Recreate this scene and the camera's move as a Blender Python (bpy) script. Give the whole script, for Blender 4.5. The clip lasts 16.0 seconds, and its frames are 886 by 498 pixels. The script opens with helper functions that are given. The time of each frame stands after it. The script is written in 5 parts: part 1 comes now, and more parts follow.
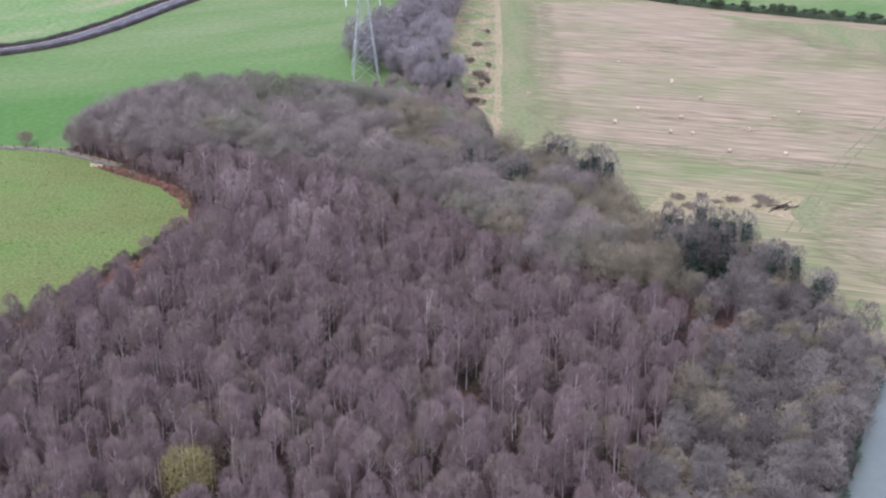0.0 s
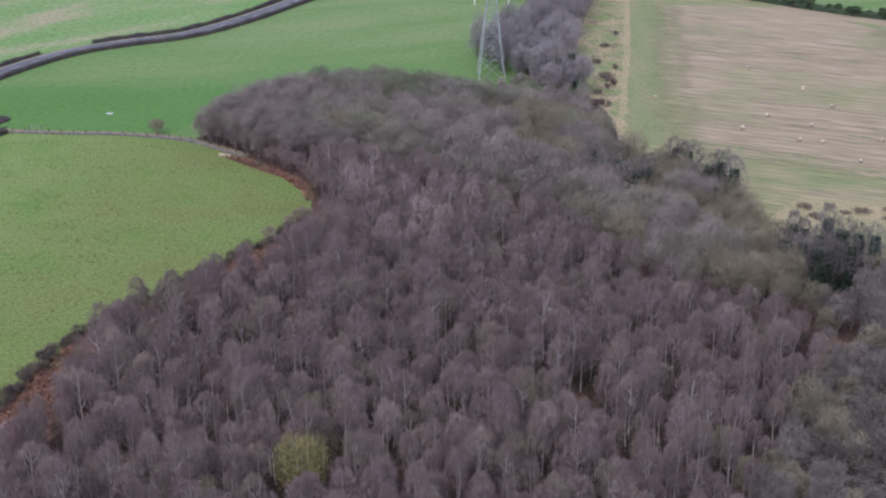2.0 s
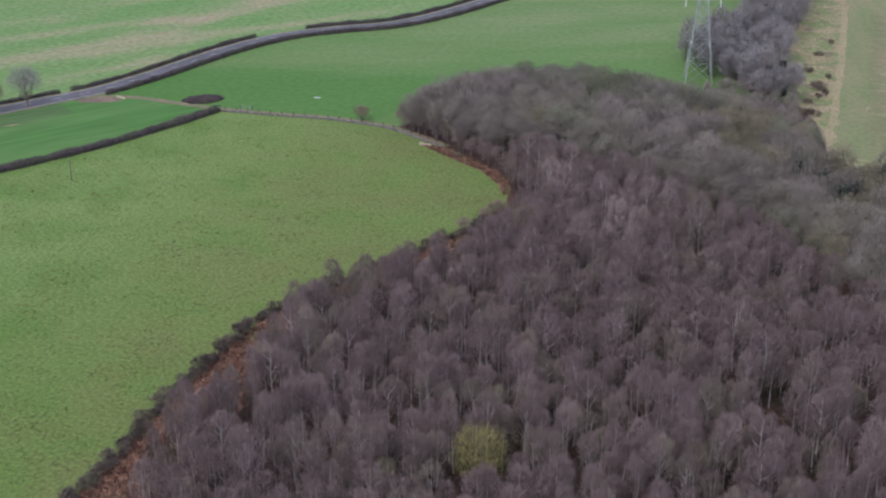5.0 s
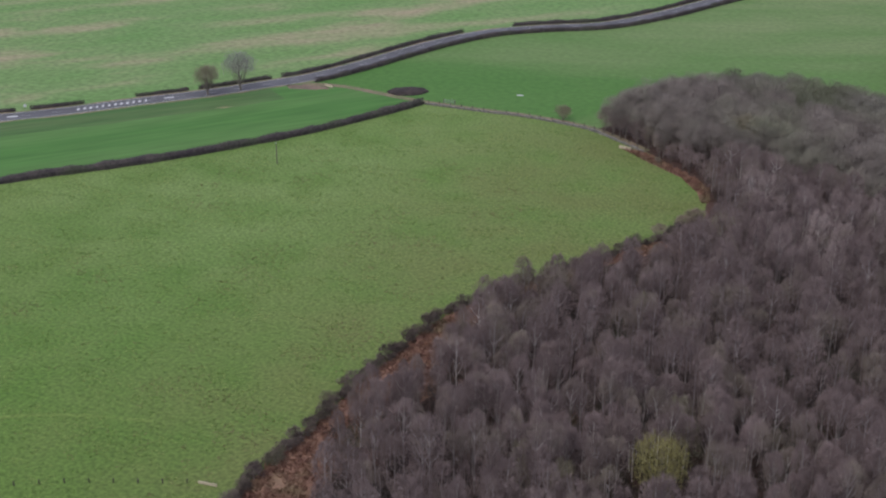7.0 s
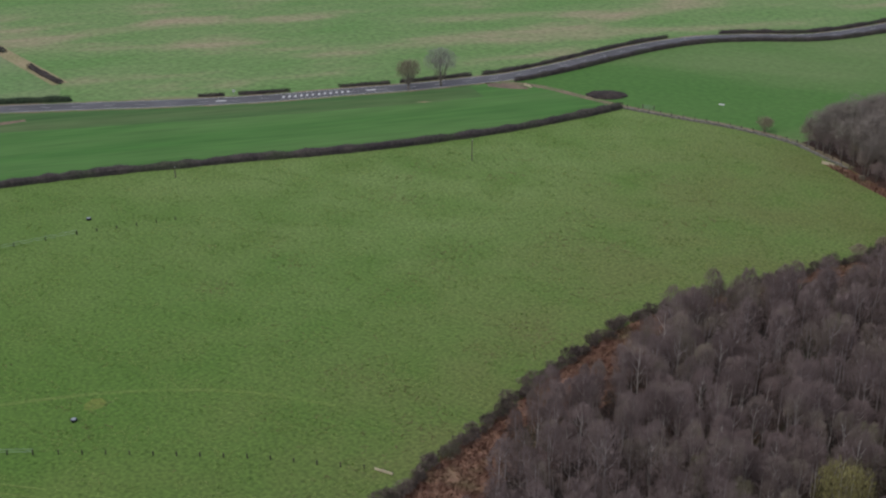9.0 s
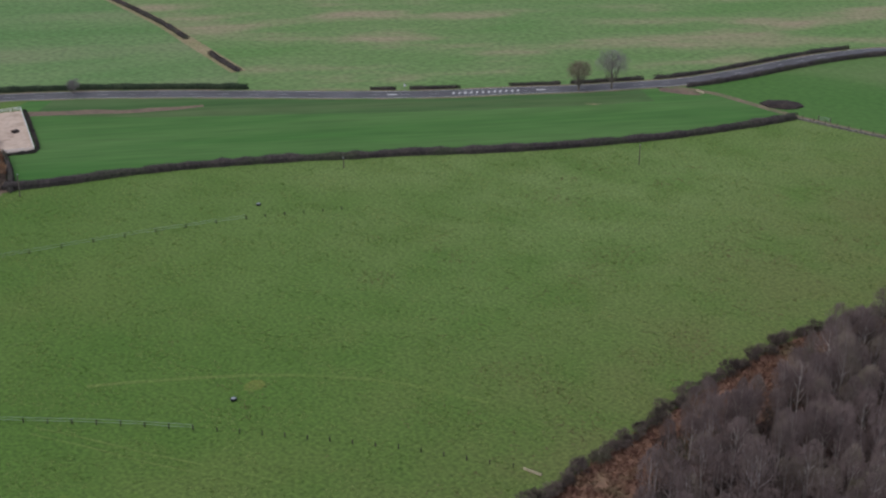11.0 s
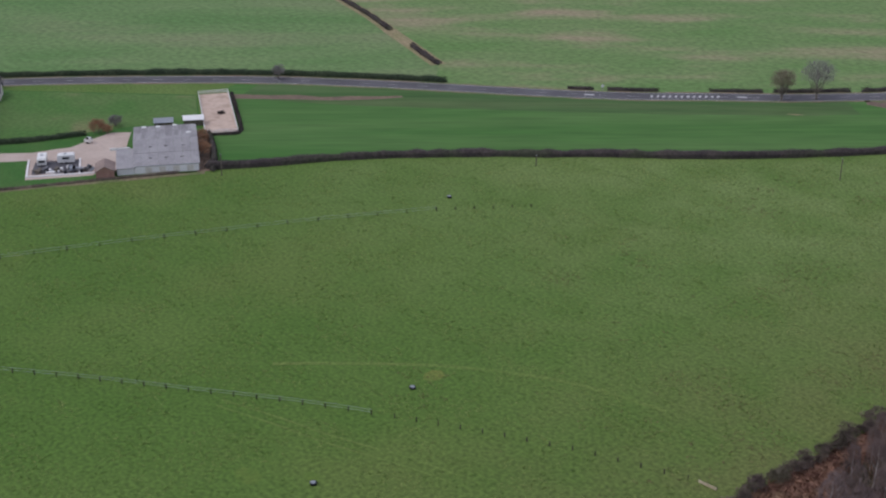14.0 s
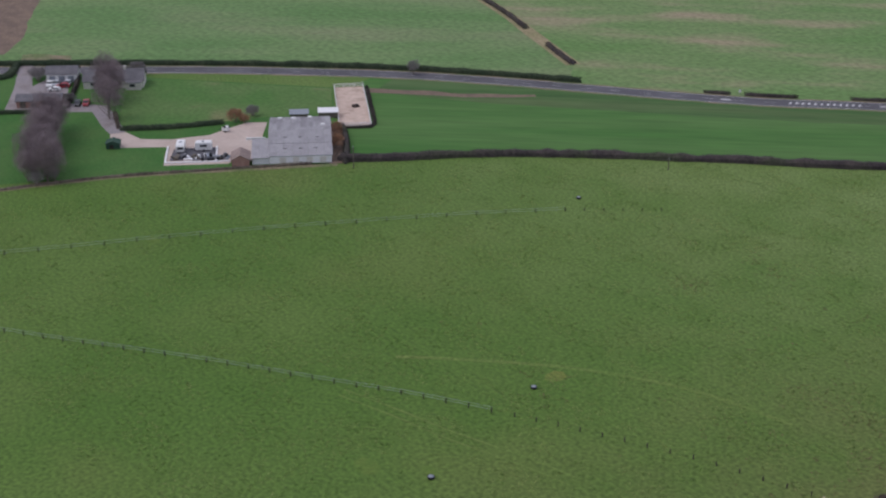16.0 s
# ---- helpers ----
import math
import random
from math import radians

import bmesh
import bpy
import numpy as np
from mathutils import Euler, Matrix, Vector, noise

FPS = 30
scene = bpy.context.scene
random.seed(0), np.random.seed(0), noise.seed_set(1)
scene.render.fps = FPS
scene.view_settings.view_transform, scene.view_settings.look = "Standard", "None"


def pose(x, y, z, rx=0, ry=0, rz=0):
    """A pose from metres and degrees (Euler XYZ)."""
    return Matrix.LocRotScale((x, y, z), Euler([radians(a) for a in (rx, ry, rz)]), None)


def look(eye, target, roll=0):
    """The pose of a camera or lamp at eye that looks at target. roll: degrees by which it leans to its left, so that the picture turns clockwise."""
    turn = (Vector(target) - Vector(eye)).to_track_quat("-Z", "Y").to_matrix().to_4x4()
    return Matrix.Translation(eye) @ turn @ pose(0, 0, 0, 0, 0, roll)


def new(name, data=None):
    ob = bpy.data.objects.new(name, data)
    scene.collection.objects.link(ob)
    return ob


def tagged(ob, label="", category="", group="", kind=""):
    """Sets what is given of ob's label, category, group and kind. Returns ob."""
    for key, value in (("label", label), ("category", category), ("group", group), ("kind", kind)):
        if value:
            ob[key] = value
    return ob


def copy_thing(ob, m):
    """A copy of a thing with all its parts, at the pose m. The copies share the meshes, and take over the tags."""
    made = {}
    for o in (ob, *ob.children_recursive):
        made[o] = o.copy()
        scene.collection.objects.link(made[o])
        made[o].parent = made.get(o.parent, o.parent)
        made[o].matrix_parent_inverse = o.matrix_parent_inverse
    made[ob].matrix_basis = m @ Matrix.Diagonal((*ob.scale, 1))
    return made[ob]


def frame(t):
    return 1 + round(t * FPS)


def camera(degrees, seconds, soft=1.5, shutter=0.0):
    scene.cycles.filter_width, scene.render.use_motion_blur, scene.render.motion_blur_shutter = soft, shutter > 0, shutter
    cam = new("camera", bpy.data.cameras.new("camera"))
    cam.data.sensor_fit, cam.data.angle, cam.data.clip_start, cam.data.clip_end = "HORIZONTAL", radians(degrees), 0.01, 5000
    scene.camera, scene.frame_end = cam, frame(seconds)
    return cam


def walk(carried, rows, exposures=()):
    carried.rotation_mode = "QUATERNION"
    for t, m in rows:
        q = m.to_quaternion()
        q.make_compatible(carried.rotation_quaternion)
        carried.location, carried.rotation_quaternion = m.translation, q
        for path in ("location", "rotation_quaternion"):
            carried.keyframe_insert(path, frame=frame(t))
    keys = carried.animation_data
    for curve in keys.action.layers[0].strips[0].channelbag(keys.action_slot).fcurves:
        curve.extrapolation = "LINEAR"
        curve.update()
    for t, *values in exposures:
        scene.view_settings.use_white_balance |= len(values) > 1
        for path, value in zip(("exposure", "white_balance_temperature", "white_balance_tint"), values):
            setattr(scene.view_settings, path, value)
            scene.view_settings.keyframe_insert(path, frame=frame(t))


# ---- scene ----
cam = camera(36.55, 16.0, soft=2.2)
HEIGHT = 120.0
# seconds, yaw, pitch, roll of the hovering camera
TURNS = [
    (0.0, 0.01, -23.70, -0.43), (0.5, 0.92, -23.71, -0.46), (1.0, 2.30, -23.71, -0.44),
    (1.5, 3.83, -23.72, -0.44), (2.0, 5.56, -23.71, -0.44), (2.5, 6.88, -23.71, -0.40),
    (3.0, 7.92, -23.71, -0.38), (5.5, 16.73, -23.85, -0.19), (6.0, 19.00, -23.85, -0.20),
    (6.5, 21.13, -23.85, -0.11), (7.0, 23.50, -23.86, -0.05), (7.5, 25.91, -23.86, 0.04),
    (8.0, 28.34, -23.86, 0.06), (8.5, 30.49, -23.84, 0.06), (9.0, 32.29, -23.84, 0.09),
    (11.5, 41.90, -23.91, 0.23), (12.0, 44.06, -23.94, 0.26), (12.5, 45.86, -23.97, 0.28),
    (13.0, 46.61, -23.98, 0.34), (13.5, 47.34, -24.00, 0.36), (14.0, 48.52, -24.02, 0.39),
    (14.5, 49.90, -24.06, 0.40), (15.0, 51.48, -24.09, 0.39), (15.5, 52.93, -24.12, 0.37),
    (16.0, 54.45, -24.13, 0.35),
]
EXPOSURES = [(0.0, 0.67, 5900, 22), (1.5, 0.36, 5920, 20), (3.0, 0.17, 6000, 16), (5.5, 0.0, 6150, 13), (7.0, -0.18, 6350, 11), (9.0, -0.46, 6600, 6), (13.0, -0.6, 6350, 11), (16.0, -0.6, 6350, 15)]
walk(cam, [(t, pose(0, 0, HEIGHT, 90 + pitch, 0, yaw) @ pose(0, 0, 0, 0, 0, roll)) for t, yaw, pitch, roll in TURNS], EXPOSURES)

# ---- world and light: a bright overcast winter day ----
world = bpy.data.worlds.new("overcast_sky")
scene.world = world
world.use_nodes = True
wn = world.node_tree
sky = wn.nodes.new("ShaderNodeTexSky")
sky.sky_type = 'NISHITA'
sky.sun_disc = False
sky.sun_elevation = radians(55)
sky.sun_rotation = radians(200)
sky.air_density, sky.dust_density = 1.0, 4.0
soften = wn.nodes.new("ShaderNodeMixRGB")
soften.inputs["Fac"].default_value = 0.75
soften.inputs["Color2"].default_value = (7.0, 7.4, 9.0, 1)
wn.links.new(sky.outputs["Color"], soften.inputs["Color1"])
wn.links.new(soften.outputs["Color"], wn.nodes["Background"].inputs["Color"])
wn.nodes["Background"].inputs["Strength"].default_value = 0.13
sun = new("sun", bpy.data.lights.new("sun", 'SUN'))
sun.data.energy, sun.data.angle, sun.data.color = 1.5, radians(40), (1.0, 0.98, 0.97)
sun.matrix_world = look((0, 0, 300), (70, 110, 110))

# ---- materials ----


def material(name, c1, c2, big=0.3, fine=3.0, rough=0.9, metal=0.0, bump=0.0, strength=0.35, c3=None, third=0.05, stretch=(1, 1, 1), turn=0.0, local=False, vary=0.0, cut=(0.35, 0.65), cut3=(0.5, 0.7), spec=0.25, wear_and_haze=(), rows=False, patchy=False):
    """Two colours mixed by a broad noise, a third in patches, and a fine grain over them."""
    m = bpy.data.materials.new(name)
    m.use_nodes = True
    nt = m.node_tree
    b = nt.nodes["Principled BSDF"]
    b.inputs["Roughness"].default_value = rough
    b.inputs["Metallic"].default_value = metal
    b.inputs["Specular IOR Level"].default_value = spec
    src = nt.nodes.new("ShaderNodeTexCoord").outputs["Object"] if local else nt.nodes.new("ShaderNodeNewGeometry").outputs["Position"]
    mp = nt.nodes.new("ShaderNodeMapping")
    mp.vector_type = 'TEXTURE'
    mp.inputs["Scale"].default_value = [1 / k for k in stretch]
    mp.inputs["Rotation"].default_value = (0, 0, radians(turn))
    nt.links.new(src, mp.inputs["Vector"])

    def noise_ramp(scale, lo, hi, detail=3.0, vec=mp.outputs["Vector"]):
        n = nt.nodes.new("ShaderNodeTexNoise")
        n.inputs["Scale"].default_value = scale
        n.inputs["Detail"].default_value = detail
        nt.links.new(vec, n.inputs["Vector"])
        r = nt.nodes.new("ShaderNodeMapRange")
        r.inputs["From Min"].default_value, r.inputs["From Max"].default_value = lo, hi
        nt.links.new(n.outputs["Fac"], r.inputs["Value"])
        return r.outputs["Result"], n.outputs["Fac"]

    def mix(fac, a, c, kind='MIX'):
        x = nt.nodes.new("ShaderNodeMixRGB")
        x.blend_type = kind
        for key, val in (("Fac", fac), ("Color1", a), ("Color2", c)):
            if isinstance(val, (tuple, float, int)):
                x.inputs[key].default_value = (*val, 1) if isinstance(val, tuple) else val
            else:
                nt.links.new(val, x.inputs[key])
        return x.outputs["Color"]

    col = mix(noise_ramp(big, *cut)[0], c1, c2)
    if c3:
        col = mix(noise_ramp(third, *cut3, detail=6.0, vec=src if patchy else mp.outputs["Vector"])[0], col, c3)
    # tones setting in along x (worn grass) or y (painted haze), broken up by noise
    for tone, axis, lo, hi in wear_and_haze:
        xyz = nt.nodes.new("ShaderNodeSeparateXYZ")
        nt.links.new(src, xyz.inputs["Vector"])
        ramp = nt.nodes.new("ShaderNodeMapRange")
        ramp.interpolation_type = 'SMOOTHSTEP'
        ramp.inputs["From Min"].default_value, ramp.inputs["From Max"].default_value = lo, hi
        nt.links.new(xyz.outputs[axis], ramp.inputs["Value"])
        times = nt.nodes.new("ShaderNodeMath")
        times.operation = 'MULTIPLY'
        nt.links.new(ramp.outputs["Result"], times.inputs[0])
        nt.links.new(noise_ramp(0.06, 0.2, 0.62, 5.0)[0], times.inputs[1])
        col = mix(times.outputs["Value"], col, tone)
    fr, ff = noise_ramp(fine, 0.3, 0.7, 4.0, mp.outputs["Vector"] if rows else src)
    grey = nt.nodes.new("ShaderNodeMapRange")
    grey.inputs["To Min"].default_value, grey.inputs["To Max"].default_value = 1 - strength, 1 + strength
    nt.links.new(fr, grey.inputs["Value"])
    col = mix(1.0, col, grey.outputs["Result"], 'MULTIPLY')
    if vary:
        info = nt.nodes.new("ShaderNodeObjectInfo")
        vr = nt.nodes.new("ShaderNodeMapRange")
        vr.inputs["To Min"].default_value, vr.inputs["To Max"].default_value = 1 - vary, 1 + vary
        nt.links.new(info.outputs["Random"], vr.inputs["Value"])
        col = mix(1.0, col, vr.outputs["Result"], 'MULTIPLY')
    nt.links.new(col, b.inputs["Base Color"])
    if bump:
        bp = nt.nodes.new("ShaderNodeBump")
        bp.inputs["Strength"].default_value, bp.inputs["Distance"].default_value = 0.6, bump
        nt.links.new(ff, bp.inputs["Height"])
        nt.links.new(bp.outputs["Normal"], b.inputs["Normal"])
    return m


M = {}
# the Y tones pale the far grass: distance haze put into its colour
M["pasture"] = material("pasture_grass", (0.075, 0.149, 0.024), (0.1, 0.167, 0.034), 0.02, 1.3, bump=0.09, c3=(0.115, 0.165, 0.038), third=0.03, cut3=(0.5, 0.78), strength=0.34, wear_and_haze=(((0.142, 0.205, 0.06), "Y", 120, 270), ((0.124, 0.15, 0.044), "X", -160, -92)))
M["ley"] = material("young_ley_grass", (0.066, 0.155, 0.032), (0.088, 0.174, 0.044), 0.014, 0.5, bump=0.08, c3=(0.145, 0.198, 0.076), third=0.022, cut3=(0.5, 0.74), strength=0.14, stretch=(0.35, 1, 1), turn=20, wear_and_haze=(((0.15, 0.2, 0.08), "Y", 370, 480),))
M["strip_field"] = material("dark_ley_grass", (0.048, 0.143, 0.026), (0.082, 0.172, 0.045), 0.06, 0.5, bump=0.05, stretch=(0.1, 1, 1), turn=50, strength=0.16, rows=True)
M["headland"] = material("headland_grass", (0.05, 0.115, 0.03), (0.082, 0.14, 0.048), 0.08, 0.6, bump=0.05, stretch=(0.1, 1, 1), turn=48, strength=0.18, c3=(0.105, 0.14, 0.055), third=0.05, rows=True)
M["rough"] = material("rough_pasture", (0.115, 0.212, 0.063), (0.175, 0.232, 0.097), 0.045, 0.5, bump=0.14, c3=(0.285, 0.24, 0.152), third=0.045, cut3=(0.53, 0.7), strength=0.22, stretch=(0.35, 1, 1), turn=47)
M["upland"] = material("upland_pasture", (0.104, 0.2, 0.063), (0.145, 0.225, 0.086), 0.05, 0.5, bump=0.12, c3=(0.18, 0.222, 0.107), third=0.035, strength=0.22, stretch=(0.3, 1, 1), turn=55)
M["stubble"] = material("barley_stubble", (0.32, 0.25, 0.17), (0.215, 0.185, 0.11), 0.35, 1.0, bump=0.05, c3=(0.185, 0.192, 0.09), third=0.022, cut3=(0.47, 0.68), strength=0.28, stretch=(0.08, 1, 1), turn=-17, cut=(0.22, 0.78), rows=True, patchy=True)
M["margin"] = material("grass_margin", (0.15, 0.185, 0.072), (0.22, 0.2, 0.108), 0.25, 1.0, bump=0.06, stretch=(0.08, 1, 1), turn=-17, strength=0.28, c3=(0.27, 0.22, 0.14), third=0.028, cut3=(0.5, 0.68), rows=True, patchy=True)
M["green_strip"] = material("green_strip_grass", (0.15, 0.185, 0.077), (0.2, 0.197, 0.1), 0.12, 0.7, bump=0.08, stretch=(1, 0.2, 1), strength=0.16, c3=(0.24, 0.21, 0.12), third=0.05, cut3=(0.52, 0.75))
M["scrub"] = material("dry_scrub_grass", (0.27, 0.22, 0.13), (0.16, 0.19, 0.078), 0.12, 0.8, bump=0.25, strength=0.35, cut=(0.4, 0.6), c3=(0.15, 0.12, 0.08), third=0.16, cut3=(0.56, 0.7))
M["straw"] = material("straw_path", (0.3, 0.245, 0.145), (0.235, 0.215, 0.11), 0.12, 0.9, bump=0.1, strength=0.25)
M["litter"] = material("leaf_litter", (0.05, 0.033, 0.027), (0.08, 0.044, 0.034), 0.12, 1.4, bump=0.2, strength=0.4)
M["bracken"] = material("dead_bracken", (0.165, 0.085, 0.062), (0.26, 0.15, 0.103), 0.4, 1.2, strength=0.28, c3=(0.185, 0.15, 0.085), third=0.12)
M["lawn"] = material("lawn_grass", (0.045, 0.135, 0.026), (0.07, 0.15, 0.036), 0.08, 1.0, bump=0.05, strength=0.15)
M["paddock"] = material("paddock_grass", (0.07, 0.16, 0.035), (0.1, 0.17, 0.05), 0.06, 0.8, bump=0.06, c3=(0.2, 0.19, 0.09), third=0.06, cut3=(0.6, 0.8), strength=0.2)
M["earth"] = material("bare_earth", (0.15, 0.11, 0.085), (0.21, 0.15, 0.11), 0.2, 1.0, bump=0.1, strength=0.25)
M["gravel"] = material("pale_gravel", (0.46, 0.37, 0.32), (0.52, 0.43, 0.375), 0.12, 0.9, strength=0.07)
M["sand"] = material("arena_sand", (0.5, 0.38, 0.31), (0.57, 0.45, 0.37), 0.2, 0.8, strength=0.08, c3=(0.4, 0.3, 0.24), third=0.25, cut3=(0.56, 0.7))
M["asphalt"] = material("worn_asphalt", (0.088, 0.085, 0.096), (0.12, 0.116, 0.13), 0.1, 2.0, strength=0.14, rough=0.8)
M["drive"] = material("drive_asphalt", (0.25, 0.222, 0.228), (0.32, 0.288, 0.29), 0.12, 1.2, strength=0.14, c3=(0.2, 0.17, 0.165), third=0.12, cut3=(0.5, 0.7))
M["verge"] = material("verge_grass", (0.13, 0.165, 0.065), (0.23, 0.18, 0.12), 0.15, 0.9, bump=0.1, strength=0.25)
M["line"] = material("road_paint", (0.56, 0.56, 0.56), (0.48, 0.48, 0.47), 1.0, 5.0, strength=0.1)
M["water"] = material("lake_water", (0.11, 0.135, 0.118), (0.125, 0.15, 0.13), 0.02, 0.5, rough=0.2, strength=0.05, bump=0.02, spec=0.35)
M["birch_twig"] = material("birch_twigs", (0.187, 0.14, 0.134), (0.258, 0.197, 0.186), 0.2, 0.7, strength=0.15, vary=0.16, c3=(0.232, 0.2, 0.15), third=0.1, cut3=(0.53, 0.72))
M["grey_twig"] = material("grey_twigs", (0.218, 0.184, 0.166), (0.282, 0.244, 0.214), 0.12, 0.6, strength=0.14, vary=0.22, c3=(0.225, 0.22, 0.16), third=0.045, cut3=(0.46, 0.64))
M["alder_twig"] = material("alder_twigs", (0.135, 0.122, 0.11), (0.21, 0.186, 0.165), 0.2, 0.6, strength=0.18, vary=0.3)
M["pale_twig"] = material("pale_birch_twigs", (0.265, 0.205, 0.195), (0.33, 0.265, 0.245), 0.2, 0.7, strength=0.15, vary=0.14)
M["lime_twig"] = material("lime_twigs", (0.24, 0.19, 0.2), (0.3, 0.242, 0.25), 0.2, 0.6, strength=0.15, vary=0.12)
M["slate_twig"] = material("slate_twigs", (0.225, 0.205, 0.205), (0.29, 0.268, 0.262), 0.16, 0.6, strength=0.15, vary=0.14)
M["olive_twig"] = material("olive_twigs", (0.205, 0.18, 0.122), (0.262, 0.232, 0.165), 0.2, 0.7, strength=0.2, vary=0.15)
M["moss_twig"] = material("mossy_twigs", (0.185, 0.172, 0.145), (0.25, 0.23, 0.19), 0.12, 0.6, strength=0.15, vary=0.2, c3=(0.18, 0.185, 0.125), third=0.05, cut3=(0.45, 0.62))
M["sallow_twig"] = material("sallow_twigs", (0.235, 0.185, 0.145), (0.3, 0.24, 0.19), 0.3, 0.9, strength=0.2, vary=0.1)
M["yellow_twig"] = material("yellow_catkins", (0.34, 0.31, 0.12), (0.2, 0.175, 0.08), 0.9, 1.6, strength=0.45)
M["ivy"] = material("ivy_leaves", (0.042, 0.066, 0.046), (0.07, 0.095, 0.064), 0.4, 1.5, strength=0.3, vary=0.2)
M["hedge"] = material("hedge_twigs", (0.055, 0.046, 0.047), (0.085, 0.071, 0.066), 0.25, 1.2, strength=0.3, c3=(0.07, 0.074, 0.05), third=0.1)
M["hedge_green"] = material("evergreen_hedge", (0.035, 0.055, 0.03), (0.06, 0.08, 0.045), 0.3, 1.2, strength=0.3)
M["shrub"] = material("shrub_twigs", (0.135, 0.105, 0.09), (0.2, 0.17, 0.13), 0.25, 1.0, strength=0.3, vary=0.2)
M["edge_shrub"] = material("thorn_twigs", (0.105, 0.08, 0.074), (0.165, 0.132, 0.112), 0.25, 1.0, strength=0.3, vary=0.25, c3=(0.13, 0.125, 0.08), third=0.1)
M["white_bark"] = material("birch_bark", (0.62, 0.57, 0.53), (0.47, 0.42, 0.39), 1.5, 6.0, strength=0.2)
M["dull_bark"] = material("dull_birch_bark", (0.41, 0.365, 0.345), (0.3, 0.26, 0.25), 1.5, 6.0, strength=0.25)
M["under"] = material("shade_dark_understorey", (0.05, 0.042, 0.037), (0.085, 0.06, 0.05), 0.12, 1.0, strength=0.3, c3=(0.065, 0.072, 0.042), third=0.06, cut3=(0.5, 0.65))
M["grey_bark"] = material("grey_bark", (0.16, 0.14, 0.12), (0.22, 0.19, 0.16), 1.0, 5.0, strength=0.25)
M["steel"] = material("galvanised_steel", (0.29, 0.325, 0.315), (0.36, 0.39, 0.375), 0.5, 3.0, rough=0.6, metal=0.0, strength=0.1)
M["timber"] = material("weathered_timber", (0.115, 0.1, 0.082), (0.175, 0.152, 0.125), 0.8, 5.0, strength=0.2)
M["dark_timber"] = material("dark_wet_timber", (0.05, 0.044, 0.04), (0.085, 0.072, 0.06), 0.8, 5.0, strength=0.2)
M["pale_timber"] = material("pale_sawn_timber", (0.5, 0.42, 0.3), (0.58, 0.5, 0.36), 0.8, 5.0, strength=0.12)
M["tape"] = material("pale_fence_tape", (0.28, 0.36, 0.315), (0.34, 0.4, 0.36), 0.5, 4.0, strength=0.1)
M["rubber"] = material("black_rubber", (0.012, 0.013, 0.018), (0.02, 0.022, 0.028), 1.0, 6.0, strength=0.2, rough=0.6)
M["lid"] = material("grey_lid", (0.22, 0.245, 0.28), (0.3, 0.32, 0.35), 1.0, 6.0, strength=0.15, rough=0.5)
M["bale"] = material("straw_bale", (0.44, 0.36, 0.26), (0.5, 0.42, 0.33), 1.0, 6.0, strength=0.15, vary=0.15)
M["roof"] = material("fibre_cement_roof", (0.3, 0.29, 0.3), (0.345, 0.335, 0.345), 0.25, 2.0, rough=0.85, strength=0.1, c3=(0.26, 0.25, 0.26), third=0.35, cut3=(0.52, 0.72), vary=0.05)
M["roof_old"] = material("streaked_roof", (0.35, 0.34, 0.35), (0.27, 0.26, 0.27), 0.5, 2.0, rough=0.85, strength=0.16, stretch=(1, 0.2, 1), turn=60, vary=0.07, c3=(0.2, 0.19, 0.2), third=0.4, cut3=(0.52, 0.68))
M["white_clad"] = material("white_cladding", (0.74, 0.73, 0.73), (0.8, 0.8, 0.8), 0.4, 3.0, strength=0.08)
M["render_wall"] = material("cream_render", (0.6, 0.57, 0.52), (0.68, 0.65, 0.6), 0.4, 3.0, strength=0.08)
M["brick"] = material("red_brick", (0.32, 0.185, 0.15), (0.38, 0.235, 0.195), 0.8, 6.0, strength=0.2)
M["slate"] = material("slate_roof", (0.12, 0.115, 0.125), (0.16, 0.155, 0.165), 0.5, 4.0, strength=0.18)
M["tile"] = material("brown_roof_tile", (0.25, 0.19, 0.17), (0.3, 0.235, 0.21), 0.6, 4.0, strength=0.18)
M["glass"] = material("window_glass", (0.03, 0.035, 0.04), (0.05, 0.055, 0.06), 0.5, 2.0, rough=0.1, strength=0.05, spec=0.5)
M["shed_green"] = material("green_tin_shed", (0.035, 0.075, 0.055), (0.05, 0.095, 0.07), 0.5, 3.0, strength=0.15)
M["white_gloss"] = material("white_gloss", (0.78, 0.78, 0.77), (0.7, 0.7, 0.68), 0.6, 3.0, rough=0.3, strength=0.06, spec=0.5)
M["red_gloss"] = material("red_car_paint", (0.33, 0.03, 0.04), (0.3, 0.025, 0.035), 0.6, 3.0, rough=0.3, strength=0.05, spec=0.5)
M["dark_gloss"] = material("dark_car_paint", (0.02, 0.022, 0.025), (0.03, 0.03, 0.034), 0.6, 3.0, rough=0.3, strength=0.05, spec=0.5)
M["silver_gloss"] = material("silver_car_paint", (0.4, 0.42, 0.44), (0.44, 0.46, 0.48), 0.6, 3.0, rough=0.3, strength=0.05, spec=0.5)
M["rust"] = material("rust_leaves", (0.29, 0.16, 0.095), (0.35, 0.21, 0.13), 0.4, 1.5, strength=0.3)
M["stone"] = material("field_stone", (0.15, 0.14, 0.125), (0.22, 0.205, 0.18), 0.8, 3.0, strength=0.3)
M["heap"] = material("dark_manure", (0.03, 0.023, 0.022), (0.05, 0.038, 0.034), 0.4, 1.5, bump=0.1, strength=0.35)
M["junk"] = material("mixed_scrap", (0.1, 0.1, 0.11), (0.2, 0.2, 0.21), 0.6, 2.0, strength=0.35, vary=0.4)

# ---- helpers for shapes ----


